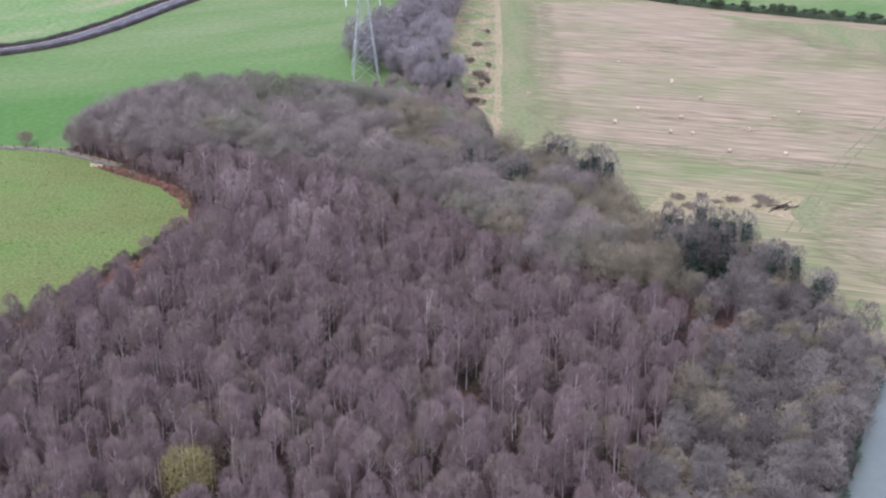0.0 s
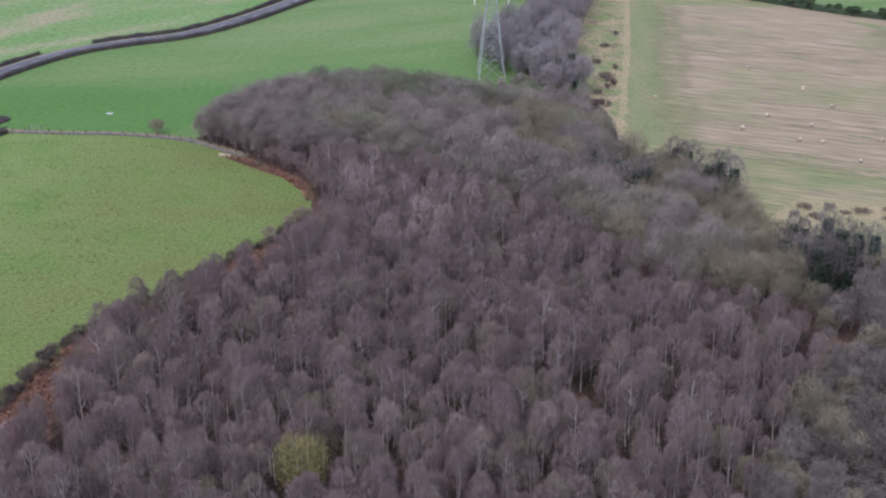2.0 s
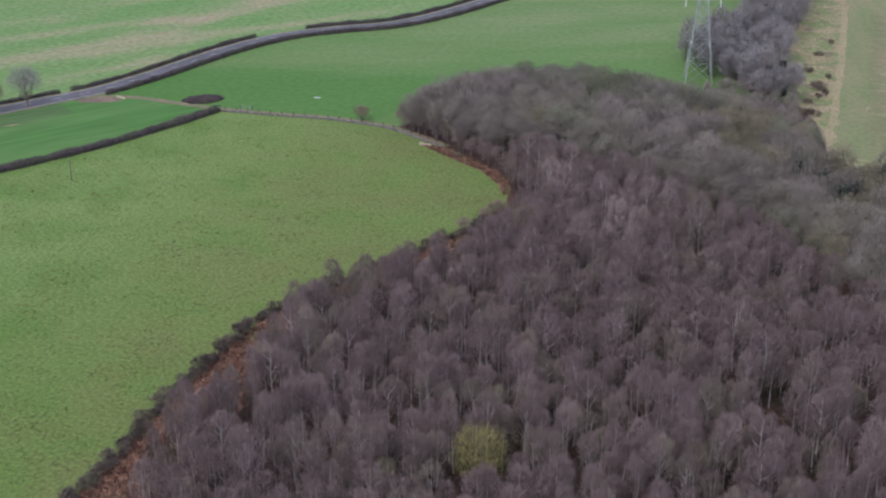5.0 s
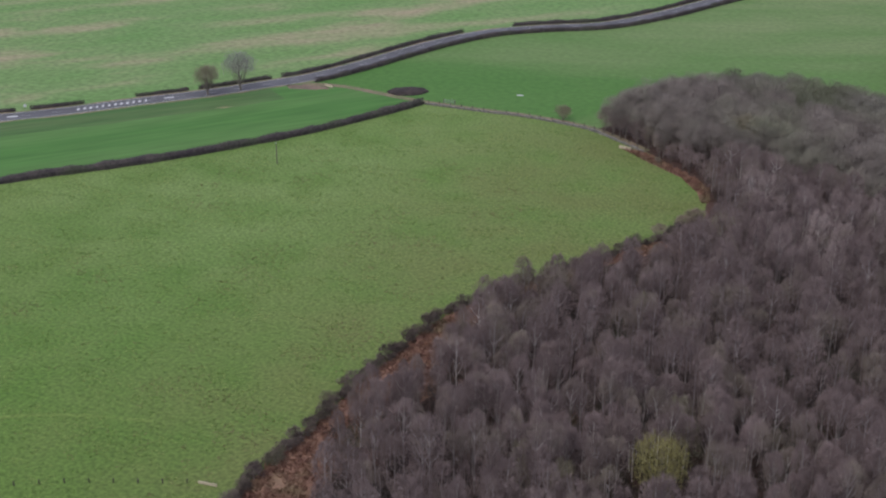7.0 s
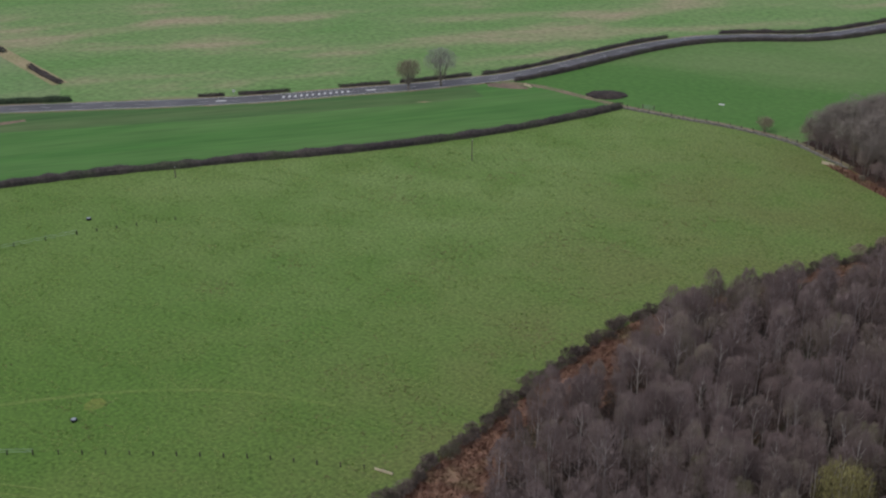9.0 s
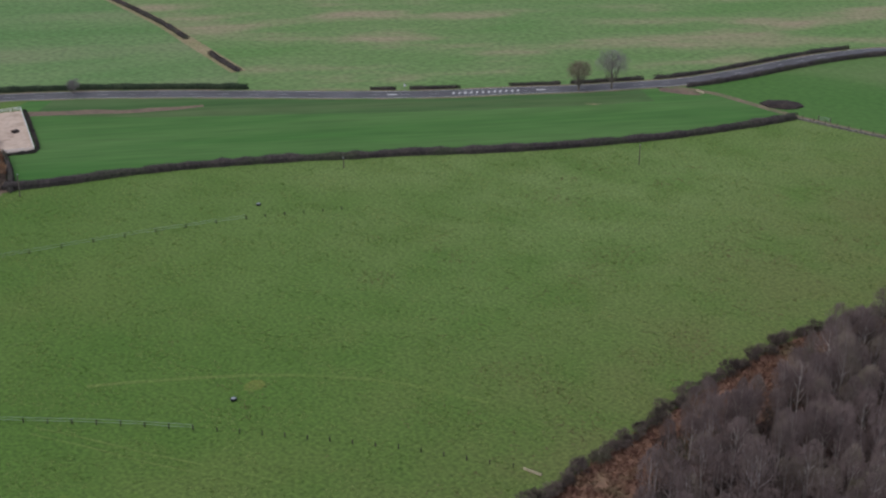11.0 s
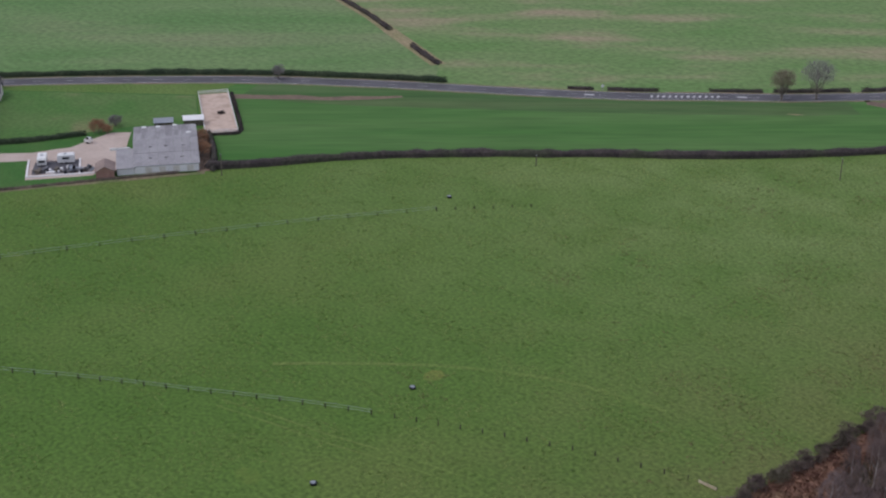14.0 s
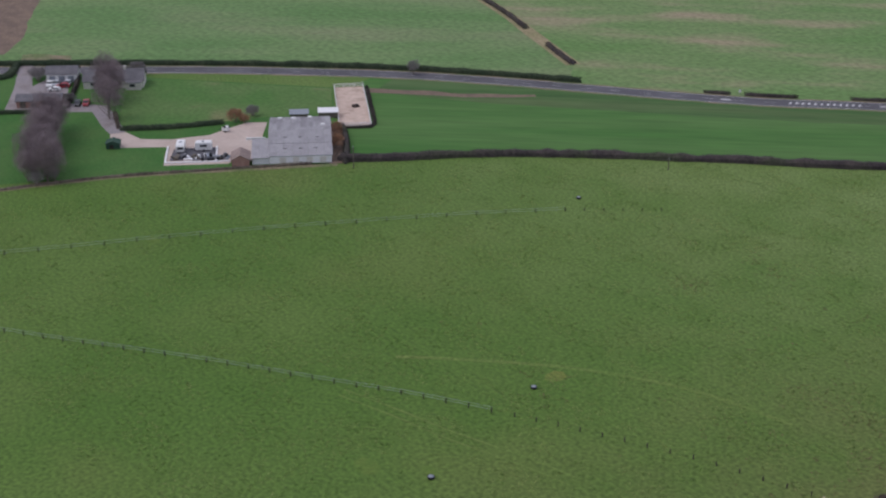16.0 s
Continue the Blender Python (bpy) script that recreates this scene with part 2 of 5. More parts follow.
def smooth_line(pts, step=4.0):
    """A Catmull-Rom line through plan points, cut to about that step."""
    p = [np.array(q, float) for q in pts]
    p = [2 * p[0] - p[1], *p, 2 * p[-1] - p[-2]]
    out = []
    for a, b, c, d in zip(p, p[1:], p[2:], p[3:]):
        n = max(1, int(np.linalg.norm(c - b) / step))
        for k in range(n):
            s = k / n
            out.append(0.5 * (2 * b + (c - a) * s + (2 * a - 5 * b + 4 * c - d) * s * s + (3 * b - a - 3 * c + d) * s ** 3))
    out.append(p[-2])
    return np.array(out)


def sides(line):
    """Unit normals to the left of a plan line."""
    d = np.gradient(line, axis=0)
    d /= np.linalg.norm(d, axis=1)[:, None]
    return np.stack([-d[:, 1], d[:, 0]], 1)


def mesh_object(name, mesh, mat, parent=None, label=""):
    mesh.materials.append(mat)
    ob = new(name, mesh)
    if parent:
        ob.parent = parent
    if label:
        ob["label"] = label
    return ob


def part(name, bm, mat, parent=None, label=""):
    me = bpy.data.meshes.new(name)
    bm.to_mesh(me)
    bm.free()
    return mesh_object(name, me, mat, parent, label)


def sheet(name, pts, mat, z, label, wobble=0.0, step=6.0, category="field"):
    """A piece of ground with a smooth or straight outline, a little above the ground."""
    line = []
    for a, b in zip(pts, pts[1:] + pts[:1]):
        n = max(1, int(math.dist(a, b) / step))
        line += [(a[0] + (b[0] - a[0]) * k / n, a[1] + (b[1] - a[1]) * k / n) for k in range(n)]
    bm = bmesh.new()
    vs = []
    for x, y in line:
        w = Vector((noise.noise((x * 0.09, y * 0.09, 3)), noise.noise((x * 0.09, y * 0.09, 9)), 0)) * wobble
        vs.append(bm.verts.new((x + w.x, y + w.y, z)))
    bmesh.ops.triangle_fill(bm, edges=[bm.edges.new((a, b)) for a, b in zip(vs, vs[1:] + vs[:1])], use_beauty=True)
    bmesh.ops.recalc_face_normals(bm, faces=bm.faces)
    if bm.faces and sum(f.normal.z for f in bm.faces) < 0:
        bmesh.ops.reverse_faces(bm, faces=bm.faces)
    return tagged(part(name, bm, mat), label, category, kind="structure")


def ribbon_bm(line, left, right, z):
    bm = bmesh.new()
    n = sides(line)
    rows = [(bm.verts.new((*(p + q * left), z)), bm.verts.new((*(p + q * right), z))) for p, q in zip(line, n)]
    for (a, b), (c, d) in zip(rows, rows[1:]):
        bm.faces.new((b, d, c, a))
    bmesh.ops.recalc_face_normals(bm, faces=bm.faces)
    if sum(f.normal.z for f in bm.faces) < 0:
        bmesh.ops.reverse_faces(bm, faces=bm.faces)
    return bm


def box(bm, x0, y0, z0, x1, y1, z1, bevel=0.0):
    r = bmesh.ops.create_cube(bm, size=1, matrix=Matrix.Translation(((x0 + x1) / 2, (y0 + y1) / 2, (z0 + z1) / 2)) @ Matrix.Diagonal((x1 - x0, y1 - y0, z1 - z0, 1)))
    if bevel:
        es = {e for v in r["verts"] for e in v.link_edges}
        bmesh.ops.bevel(bm, geom=list(es), offset=bevel, segments=2, affect='EDGES', profile=0.6)
    return bm


def boxed(x0, y0, z0, x1, y1, z1, bevel=0.0):
    return box(bmesh.new(), x0, y0, z0, x1, y1, z1, bevel)


def bar(bm, a, b, w):
    """A square bar from a to b."""
    a, b = Vector(a), Vector(b)
    m = (b - a).to_track_quat('Z', 'Y').to_matrix().to_4x4()
    bmesh.ops.create_cube(bm, size=1, matrix=Matrix.Translation((a + b) / 2) @ m @ Matrix.Diagonal((w, w, (b - a).length, 1)))
    return bm


def prism(profile, x0, x1):
    """A profile in (y, z) drawn along x."""
    bm = bmesh.new()
    a = [bm.verts.new((x0, y, z)) for y, z in profile]
    b = [bm.verts.new((x1, y, z)) for y, z in profile]
    bm.faces.new(a)
    bm.faces.new(b)
    for i in range(len(a)):
        bm.faces.new((a[i - 1], a[i], b[i], b[i - 1]))
    bmesh.ops.recalc_face_normals(bm, faces=bm.faces)
    return bm


def inside(poly, pts):
    """Which plan points lie in a polygon."""
    x, y = pts[:, 0], pts[:, 1]
    hit = np.zeros(len(pts), bool)
    for (x0, y0), (x1, y1) in zip(poly, poly[1:] + poly[:1]):
        hit ^= ((y0 > y) != (y1 > y)) & (x < (x1 - x0) * (y - y0) / (y1 - y0 + 1e-9) + x0)
    return hit


def scatter(poly, gap, rng, jitter=0.38):
    """Uneven points in a polygon, about gap apart."""
    p = np.array(poly)
    xs, ys = np.arange(p[:, 0].min(), p[:, 0].max(), gap), np.arange(p[:, 1].min(), p[:, 1].max(), gap * 0.87)
    gx, gy = np.meshgrid(xs, ys)
    gx = gx + (np.arange(len(ys)) % 2)[:, None] * gap / 2
    q = np.stack([gx.ravel(), gy.ravel()], 1) + rng.uniform(-jitter, jitter, (gx.size, 2)) * gap
    return q[inside(poly, q)]


def tri_mesh(name, tris):
    """A mesh from an array of loose triangles."""
    me = bpy.data.meshes.new(name)
    n = len(tris)
    me.vertices.add(3 * n)
    me.vertices.foreach_set("co", np.ascontiguousarray(tris, np.float32).ravel())
    me.loops.add(3 * n)
    me.loops.foreach_set("vertex_index", np.arange(3 * n, dtype=np.int32))
    me.polygons.add(n)
    me.polygons.foreach_set("loop_start", np.arange(0, 3 * n, 3, dtype=np.int32))
    me.update(calc_edges=True)
    return me


def tube(pts, radii, n=5):
    pts = np.array(pts, float)
    d = np.gradient(pts, axis=0)
    d /= np.linalg.norm(d, axis=1)[:, None] + 1e-9
    ref = np.where(np.abs(d[:, 2:3]) > 0.9, np.array([[1.0, 0, 0]]), np.array([[0, 0, 1.0]]))
    a = np.cross(d, ref)
    a /= np.linalg.norm(a, axis=1)[:, None] + 1e-9
    b = np.cross(d, a)
    th = np.arange(n) * 2 * np.pi / n
    ring = pts[:, None] + np.array(radii)[:, None, None] * (np.cos(th)[None, :, None] * a[:, None] + np.sin(th)[None, :, None] * b[:, None])
    p, q = ring[:-1], ring[1:]
    p2, q2 = np.roll(p, -1, 1), np.roll(q, -1, 1)
    return np.concatenate([np.stack([p, p2, q2], 2).reshape(-1, 3, 3), np.stack([p, q2, q], 2).reshape(-1, 3, 3)])


def twigs(rng, roots, ways, length, width, out=None):
    """Thin tapering triangles from roots along ways; where out is given they lie mostly across it, as the skin of a crown does."""
    n = len(roots)
    ways = ways / (np.linalg.norm(ways, axis=1)[:, None] + 1e-9)
    wild = rng.normal(size=(n, 3))
    side = np.cross(ways, wild if out is None else out + 0.45 * wild)
    side /= np.linalg.norm(side, axis=1)[:, None] + 1e-9
    ln = length * rng.uniform(0.6, 1.4, (n, 1))
    w = width * rng.uniform(0.6, 1.4, (n, 1)) / 2
    return np.stack([roots + side * w, roots - side * w, roots + ways * ln], 1)


def grow(rng, high, radius, low, count, length, width, clumps=10, dome=False, up=0.9, out=0.5, trunk=0.16, limbs=True):
    """A bare tree: a bent tapering trunk, limbs to a rounded, lumpy crown of fine twigs."""
    bend = rng.normal(0, 0.25, 2)
    zs = np.linspace(0, 1, 6)
    stem = np.stack([bend[0] * np.sin(zs * 3), bend[1] * np.sin(zs * 2.4), zs * high * 0.9], 1)
    wood = [tube(stem, trunk * (1.05 - 0.85 * zs), 5)]
    tall = (high - low) / 2
    mid = np.array([0, 0, low + tall])
    centres, sizes = [], []
    for k in range(clumps):
        u = 1 - 1.75 * (k + 0.5) / clumps
        ang = k * 2.4 + rng.uniform(-0.4, 0.4)
        r = math.sqrt(max(0.05, 1 - u * u))
        f = rng.uniform(0.5, 0.72)
        c = mid + np.array([math.cos(ang) * r * radius * f, math.sin(ang) * r * radius * f, u * tall * f])
        centres.append(c)
        sizes.append(rng.uniform(0.32, 0.5))
        if limbs:
            zb = max(low * 0.6, c[2] - r * radius * 0.9 - 0.6)
            i = zb / (high * 0.9)
            root = np.array([np.interp(i, zs, stem[:, 0]), np.interp(i, zs, stem[:, 1]), zb])
            half_way = root * 0.5 + c * 0.5 - np.array([0, 0, 0.2 * r * radius])
            wood.append(tube([root, half_way, c], [trunk * 0.42, trunk * 0.28, trunk * 0.1], 3))
    centres, sizes = np.array(centres), np.array(sizes)
    pick = rng.integers(0, clumps, count)
    ball = rng.normal(size=(count, 3))
    ball /= np.linalg.norm(ball, axis=1)[:, None]
    ball[:, 2] = np.where(rng.random(count) < 0.7, np.abs(ball[:, 2]), ball[:, 2])
    reach = sizes[pick][:, None] * rng.uniform(0.25, 1.0, (count, 1)) ** 0.6
    q = centres[pick] + ball * reach * np.array([radius, radius, tall * (0.9 if dome else 0.7)])
    away = (q - mid) / np.array([radius, radius, tall])
    skin = 0.55 * ball + 0.6 * away + np.array([0, 0, 0.15])
    way = skin * out + np.array([0, 0, up]) + rng.normal(size=(count, 3)) * 0.5
    return wood, twigs(rng, q, way, length, width, skin)


def grow_birch(rng, high, radius, low, count, length, width, trunk=0.13, limbs=7):
    """A birch: one tall rounded, lobed crown of fine upswept twigs round a slim stem with steep limbs."""
    bend = rng.normal(0, 0.3, 2)
    zs = np.linspace(0, 1, 7)
    stem = np.stack([bend[0] * np.sin(zs * 3), bend[1] * np.sin(zs * 2.4), zs * high * 0.96], 1)
    wood = [tube(stem, trunk * (1.05 - 0.9 * zs), 5)]
    for k in range(limbs):
        i = 0.3 + 0.5 * (k + rng.uniform(0, 0.8)) / limbs
        root = np.array([np.interp(i, zs, stem[:, 0]), np.interp(i, zs, stem[:, 1]), i * high * 0.96])
        ang, r, rise = k * 2.4 + rng.uniform(-0.5, 0.5), radius * rng.uniform(0.45, 0.8), high * rng.uniform(0.14, 0.24)
        end = root + np.array([math.cos(ang) * r, math.sin(ang) * r, rise])
        wood.append(tube([root, root * 0.45 + end * 0.55 - np.array([0, 0, 0.12 * rise]), end], [trunk * 0.45, trunk * 0.32, trunk * 0.14], 3))
    t = rng.beta(1.7, 1.0, count)
    th = rng.uniform(0, 2 * math.pi, count)
    prof = np.sqrt(np.clip(1 - ((t - 0.42) / 0.62) ** 2, 0.03, 1))
    a, b, c = rng.uniform(0, 6.28, 3)
    lobe = 1 + 0.2 * np.sin(3 * th + a + 3 * t) + 0.15 * np.sin(5 * th + b - 7 * t) + 0.08 * np.sin(9 * t + c)
    rad = radius * prof * lobe * rng.uniform(0.3, 1.0, count) ** 0.5
    lift = low + t * (high - low) * (0.95 + 0.05 * np.sin(2 * th + b))
    sx, sy = np.interp(lift / high, zs, stem[:, 0]), np.interp(lift / high, zs, stem[:, 1])
    q = np.c_[sx + np.cos(th) * rad, sy + np.sin(th) * rad, lift]
    skin = np.c_[np.cos(th) * prof, np.sin(th) * prof, 1.5 * (t - 0.35)]
    way = 0.75 * skin + np.array([0, 0, 0.75]) + rng.normal(size=(count, 3)) * 0.5
    return wood, twigs(rng, q, way, length, width, skin)


def tree_thing(name, stem, crown, bark, leaf, label, group, split=False):
    """The first tree of a kind: an empty with a trunk, limbs and a crown."""
    top = tagged(new(name), label, "tree", group)
    mesh_object("trunk", tri_mesh("trunk", stem[0] if split else np.concatenate(stem)), bark, top)
    for limb in stem[1:] if split else ():
        mesh_object("limb", tri_mesh("limb", limb), bark, top)
    mesh_object("crown", tri_mesh("crown", crown), leaf, top)
    return top


def edge_size(spots, poly, floor=0.66, deep=9.0):
    """How tall trees stand by their distance from the edge of the wood: lower at the rim."""
    far = np.full(len(spots), 1e9)
    for a, b in zip(poly, poly[1:] + poly[:1]):
        a, b = np.array(a, float), np.array(b, float)
        t = np.clip(((spots - a) @ (b - a)) / ((b - a) @ (b - a)), 0, 1)
        far = np.minimum(far, np.linalg.norm(spots - a - t[:, None] * (b - a), axis=1))
    return floor + (1 - floor) * np.clip(far / deep, 0, 1) ** 0.8


def plant(models, spots, rng, low=0.85, high=1.15, size=None):
    """Sets the models out on the spots; the first of each stands on its own."""
    used = set()
    for n, (x, y) in enumerate(spots):
        k = int(rng.integers(len(models)))
        m = pose(x, y, -0.05, 0, 0, rng.uniform(0, 360))
        s = rng.uniform(low, high) * (1 if size is None else size[n])
        if k in used:
            ob = copy_thing(models[k], m)
        else:
            ob = models[k]
            ob.matrix_basis = m
            used.add(k)
        ob.scale = (s * rng.uniform(0.9, 1.1), s * rng.uniform(0.9, 1.1), s)
    for k, ob in enumerate(models):
        if k not in used:
            for o in (*ob.children_recursive, ob):
                bpy.data.objects.remove(o)


def joined(models, spots, rng, low, high, size):
    """The same trees as two arrays of triangles, wood and twigs."""
    wood, leaf = [], []
    for n, (x, y) in enumerate(spots):
        a, b = models[int(rng.integers(len(models)))]
        th, s = rng.uniform(0, 6.283), rng.uniform(low, high) * size[n]
        r = np.array([[math.cos(th), -math.sin(th), 0], [math.sin(th), math.cos(th), 0], [0, 0, 1]]) * s
        off = np.array([x, y, -0.05])
        wood.append(np.concatenate(a) @ r.T + off)
        leaf.append(b @ r.T + off)
    return np.concatenate(wood), np.concatenate(leaf)


def hedge(name, pts, wide, high, leaf, label, rng, density=70, step=1.5, group=""):
    """A trimmed hedge: an uneven core with twigs all over it."""
    line = smooth_line(pts, step)
    nrm = sides(line)
    bm = bmesh.new()
    rows = []
    for i, (p, q) in enumerate(zip(line, nrm)):
        k = 0.85 + 0.3 * noise.noise((p[0] * 0.25, p[1] * 0.25, 5))
        e = 0.35 if i in (0, len(line) - 1) else 1.0
        prof = [(-0.5, -0.1), (-0.46, 0.55), (-0.25, 0.9), (0.25, 0.9), (0.46, 0.55), (0.5, -0.1)]
        rows.append([bm.verts.new((p[0] + q[0] * o * wide * k * e, p[1] + q[1] * o * wide * k * e, z * high * k * e)) for o, z in prof])
    for a, b in zip(rows, rows[1:]):
        for j in range(5):
            bm.faces.new((a[j], a[j + 1], b[j + 1], b[j]))
    bm.faces.new(rows[0])
    bm.faces.new(rows[-1])
    bmesh.ops.recalc_face_normals(bm, faces=bm.faces)
    top = tagged(new(name), label, "hedge", group)
    part("core", bm, leaf, top)
    n = int(len(line) * step * density)
    at = rng.uniform(0, len(line) - 1.001, n)
    i, f = at.astype(int), (at % 1)[:, None]
    mid = line[i] * (1 - f) + line[i + 1] * f
    ang = rng.uniform(-0.15, math.pi + 0.15, n)
    x, z = np.cos(ang) * wide * 0.47, np.abs(np.sin(ang)) ** 0.6 * high * 0.85
    lump = np.array([0.85 + 0.3 * noise.noise((a * 0.25, b * 0.25, 5)) for a, b in mid])
    root = np.c_[mid + nrm[i] * (x * lump)[:, None], z * lump]
    way = np.c_[nrm[i] * (np.cos(ang) * 0.7)[:, None], np.sin(ang) * 0.8 + 0.25] + rng.normal(size=(n, 3)) * 0.45
    mesh_object("foliage", tri_mesh("foliage", twigs(rng, root, way, 0.42, 0.13)), leaf, top)
    return top

# ---- ground ----
rng = np.random.default_rng(7)
bm = bmesh.new()
bmesh.ops.create_grid(bm, x_segments=40, y_segments=40, size=3500)
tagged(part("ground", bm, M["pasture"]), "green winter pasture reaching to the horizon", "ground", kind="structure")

ROAD = smooth_line([(-560, -120), (-480, 0), (-406, 121), (-377, 165), (-356, 193), (-333, 220), (-312, 240), (-292, 257), (-270, 275), (-250, 293), (-232, 313), (-218, 328),
                    (-208, 341), (-199, 353), (-191, 371), (-184, 392), (-177, 410), (-167, 427), (-152, 440), (-134, 452), (-119, 475), (-104, 508), (-85, 545), (-40, 640)], 5.0)
road_pts = [tuple(p) for p in ROAD]
far_side = [(-2500, -900), (-2500, 2600), (1200, 2600), (600, 1300)]
sheet("far_pasture", road_pts[::3] + far_side[::-1], M["rough"], 0.01, "pale rough pasture with tan dead-grass patches beyond the road", step=60)
HEDGE_X = [(-520, 335), (-440, 312), (-395, 300.3), (-371, 293.5), (-351, 286.2), (-330, 279), (-310.6, 272.2)]
sheet("bare_corner", [(-418.8, 133.0), (-416.6, 139.6), (-408.9, 145.1), (-401.6, 142.1), (-405.4, 135.5), (-409.2, 129.9)], M["verge"], 0.045, "bare tan ground beside the road", wobble=2.0, step=3, category="ground")
sheet("upland_field", [(-310.6, 272.2), (-296, 258)] + [p for p in road_pts[::-1] if p[0] < -300][::3] + [(-1200, -300), (-1400, 300), (-900, 420)] + HEDGE_X[:-1], M["upland"], 0.02, "smooth green pasture beyond the road", step=40)
TRACK = [(-198, 347), (-194.6, 347.5), (-184.6, 349), (-168.6, 346.5), (-154.4, 344.6), (-138.4, 344.4), (-121.5, 344.5), (-104.2, 341.4), (-93, 335.2), (-84, 329)]
top_field = TRACK + [(-60, 345), (-20, 340), (0, 350), (8, 372), (10, 520), (0, 640), (-30, 640)] + [p for p in road_pts[::-1] if p[1] > 352][::2]
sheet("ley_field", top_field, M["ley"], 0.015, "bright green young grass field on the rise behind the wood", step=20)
HEDGE_1 = [(-279.5, 166.5), (-276.9, 168), (-270.6, 178.2), (-264.1, 191.4), (-256.5, 204), (-247.8, 215.8), (-238, 228), (-229, 237.9), (-219, 250), (-209.6, 259.5), (-196, 275), (-184, 291), (-173, 307.6), (-164.2, 324.4), (-158.1, 337.4), (-155.6, 343.5)]
strip = HEDGE_1 + [(-168.6, 346.5), (-184.6, 349), (-194.6, 347.5)] + [p for p in road_pts[::-1] if p[1] < 346 and p[0] > -340][::2] + [(-333, 207), (-302, 182)]
sheet("strip_field", strip, M["strip_field"], 0.02, "dark green grass strip between hedge and road", step=30)
HEADLAND = [(-322, 204), (-296, 225), (-280, 240), (-260, 259.5), (-229, 291), (-203, 320), (-195, 331)]
sheet("headland", HEADLAND + [tuple(p) for p in (ROAD - sides(ROAD) * 4.0)[::-1] if -332 < p[0] < -203][::2], M["headland"], 0.026, "darker unmown grass headland along the road", wobble=0.8, step=5)
sheet("right_field", [(6, 338), (14, 372), (19, 400), (23, 520), (40, 900), (900, 900), (900, 100), (90, 100), (84, 200), (84, 222), (72, 236), (66, 256), (42, 270), (24, 300)], M["margin"], 0.012, "yellowish grass margin round a stubble field", step=30)
sheet("green_strip", [(16.5, 346), (31, 344), (36, 512), (42, 640), (27, 640), (22, 512)], M["green_strip"], 0.024, "mown green strip beside the stubble", wobble=2.2, step=3)
sheet("stubble_field", [(31, 345), (36, 505), (79, 508), (160, 466), (300, 400), (300, 300), (140, 306), (112, 317), (84, 327), (60, 337)], M["stubble"], 0.022, "pinkish tan barley stubble with green streaks", wobble=3.5, step=4)
sheet("lower_stubble", [(97, 292), (113, 309), (300, 290), (300, 190), (120, 205), (97, 252), (88, 272)], M["stubble"], 0.022, "pinkish tan stubble corner", wobble=4.5, step=3)
for a, b in (((33, 433), (88, 416)), ((31, 394), (140, 359)), ((34, 470), (120, 443)), ((60, 340), (125, 318))):
    ob = part("tramline", ribbon_bm(smooth_line([a, ((a[0] + b[0]) / 2, (a[1] + b[1]) / 2 + 0.8), b]), 0.3, -0.3, 0.034), M["earth"])
    tagged(ob, "dark earthy tractor line along the stubble rows", "track", kind="structure")
sheet("hill_field", [(78, 513), (160, 471), (300, 405), (900, 405), (900, 900), (90, 900)], M["ley"], 0.03, "bright green field behind the far hedge", step=40)
sheet("scrub_strip", [(2, 372), (16, 348), (20, 400), (23, 515), (30, 640), (6, 640), (4, 515), (-2, 440), (6, 400)], M["scrub"], 0.02, "dry tan scrub grass beside the grey wood", wobble=2.0)
sheet("straw_edge", [(13.2, 350), (15.2, 350), (19.8, 420), (22.8, 515), (20.6, 515), (17.6, 420)], M["straw"], 0.028, "pale straw-coloured path along the field edge", wobble=1.0, category="path")
sheet("cleared_ground", [(44, 284), (50, 297), (57, 309), (72, 309), (85, 303), (83, 289), (72, 292), (60, 290), (52, 280)], M["straw"], 0.03, "pale cleared ground with brush heaps beside the wood", wobble=5.0, step=2, category="ground")
sheet("green_wedge", [(98, 486), (165, 457), (175, 405), (150, 420), (138, 430), (128, 440), (122, 455), (110, 470)], M["green_strip"], 0.032, "green grass corner of the stubble field", wobble=6.0, step=2)
sheet("green_gateway", [(86, 304), (93, 302), (95, 292), (91, 282), (86, 278), (84, 284), (82, 292)], M["green_strip"], 0.04, "fresh green grass beside the cleared ground", wobble=4.0, step=2)
for a, b in (((78, 281), (126, 364)), ((80.5, 280), (128.5, 363))):
    ob = part("wheel_rut", ribbon_bm(smooth_line([a, ((a[0] + b[0]) / 2 - 2.5, (a[1] + b[1]) / 2), b]), 0.22, -0.22, 0.046), M["verge"])
    tagged(ob, "worn wheel rut across the stubble", "track", kind="structure")

# woodland floor, bracken and lake
BIRCH = [(-85, 122), (-88, 160), (-94.5, 169), (-92, 179), (-86, 187), (-87.5, 200), (-89, 217), (-82.5, 231), (-75, 242), (-67, 250), (-60.5, 258), (-56, 267), (-55, 277), (-56, 290), (-60, 302), (-65, 315), (-60, 320), (-35, 308), (-15, 295), (5, 272), (20, 252), (35, 241), (49, 236), (46, 215), (42, 205), (34, 187), (28, 170), (24, 150), (20, 122)]
MIXED = [(-101, 338.5), (-98, 346), (-91, 357), (-85, 367), (-75, 376), (-54, 379), (-42, 376), (-28, 370), (-16, 362), (-3, 352), (6, 341), (13, 329), (17, 318), (26, 314), (33, 305), (39, 293), (43, 279), (45, 262), (49, 248), (49, 237), (35, 242), (20, 253), (5, 273), (-15, 296), (-35, 309), (-60, 319), (-70, 319), (-76, 323), (-88, 331)]
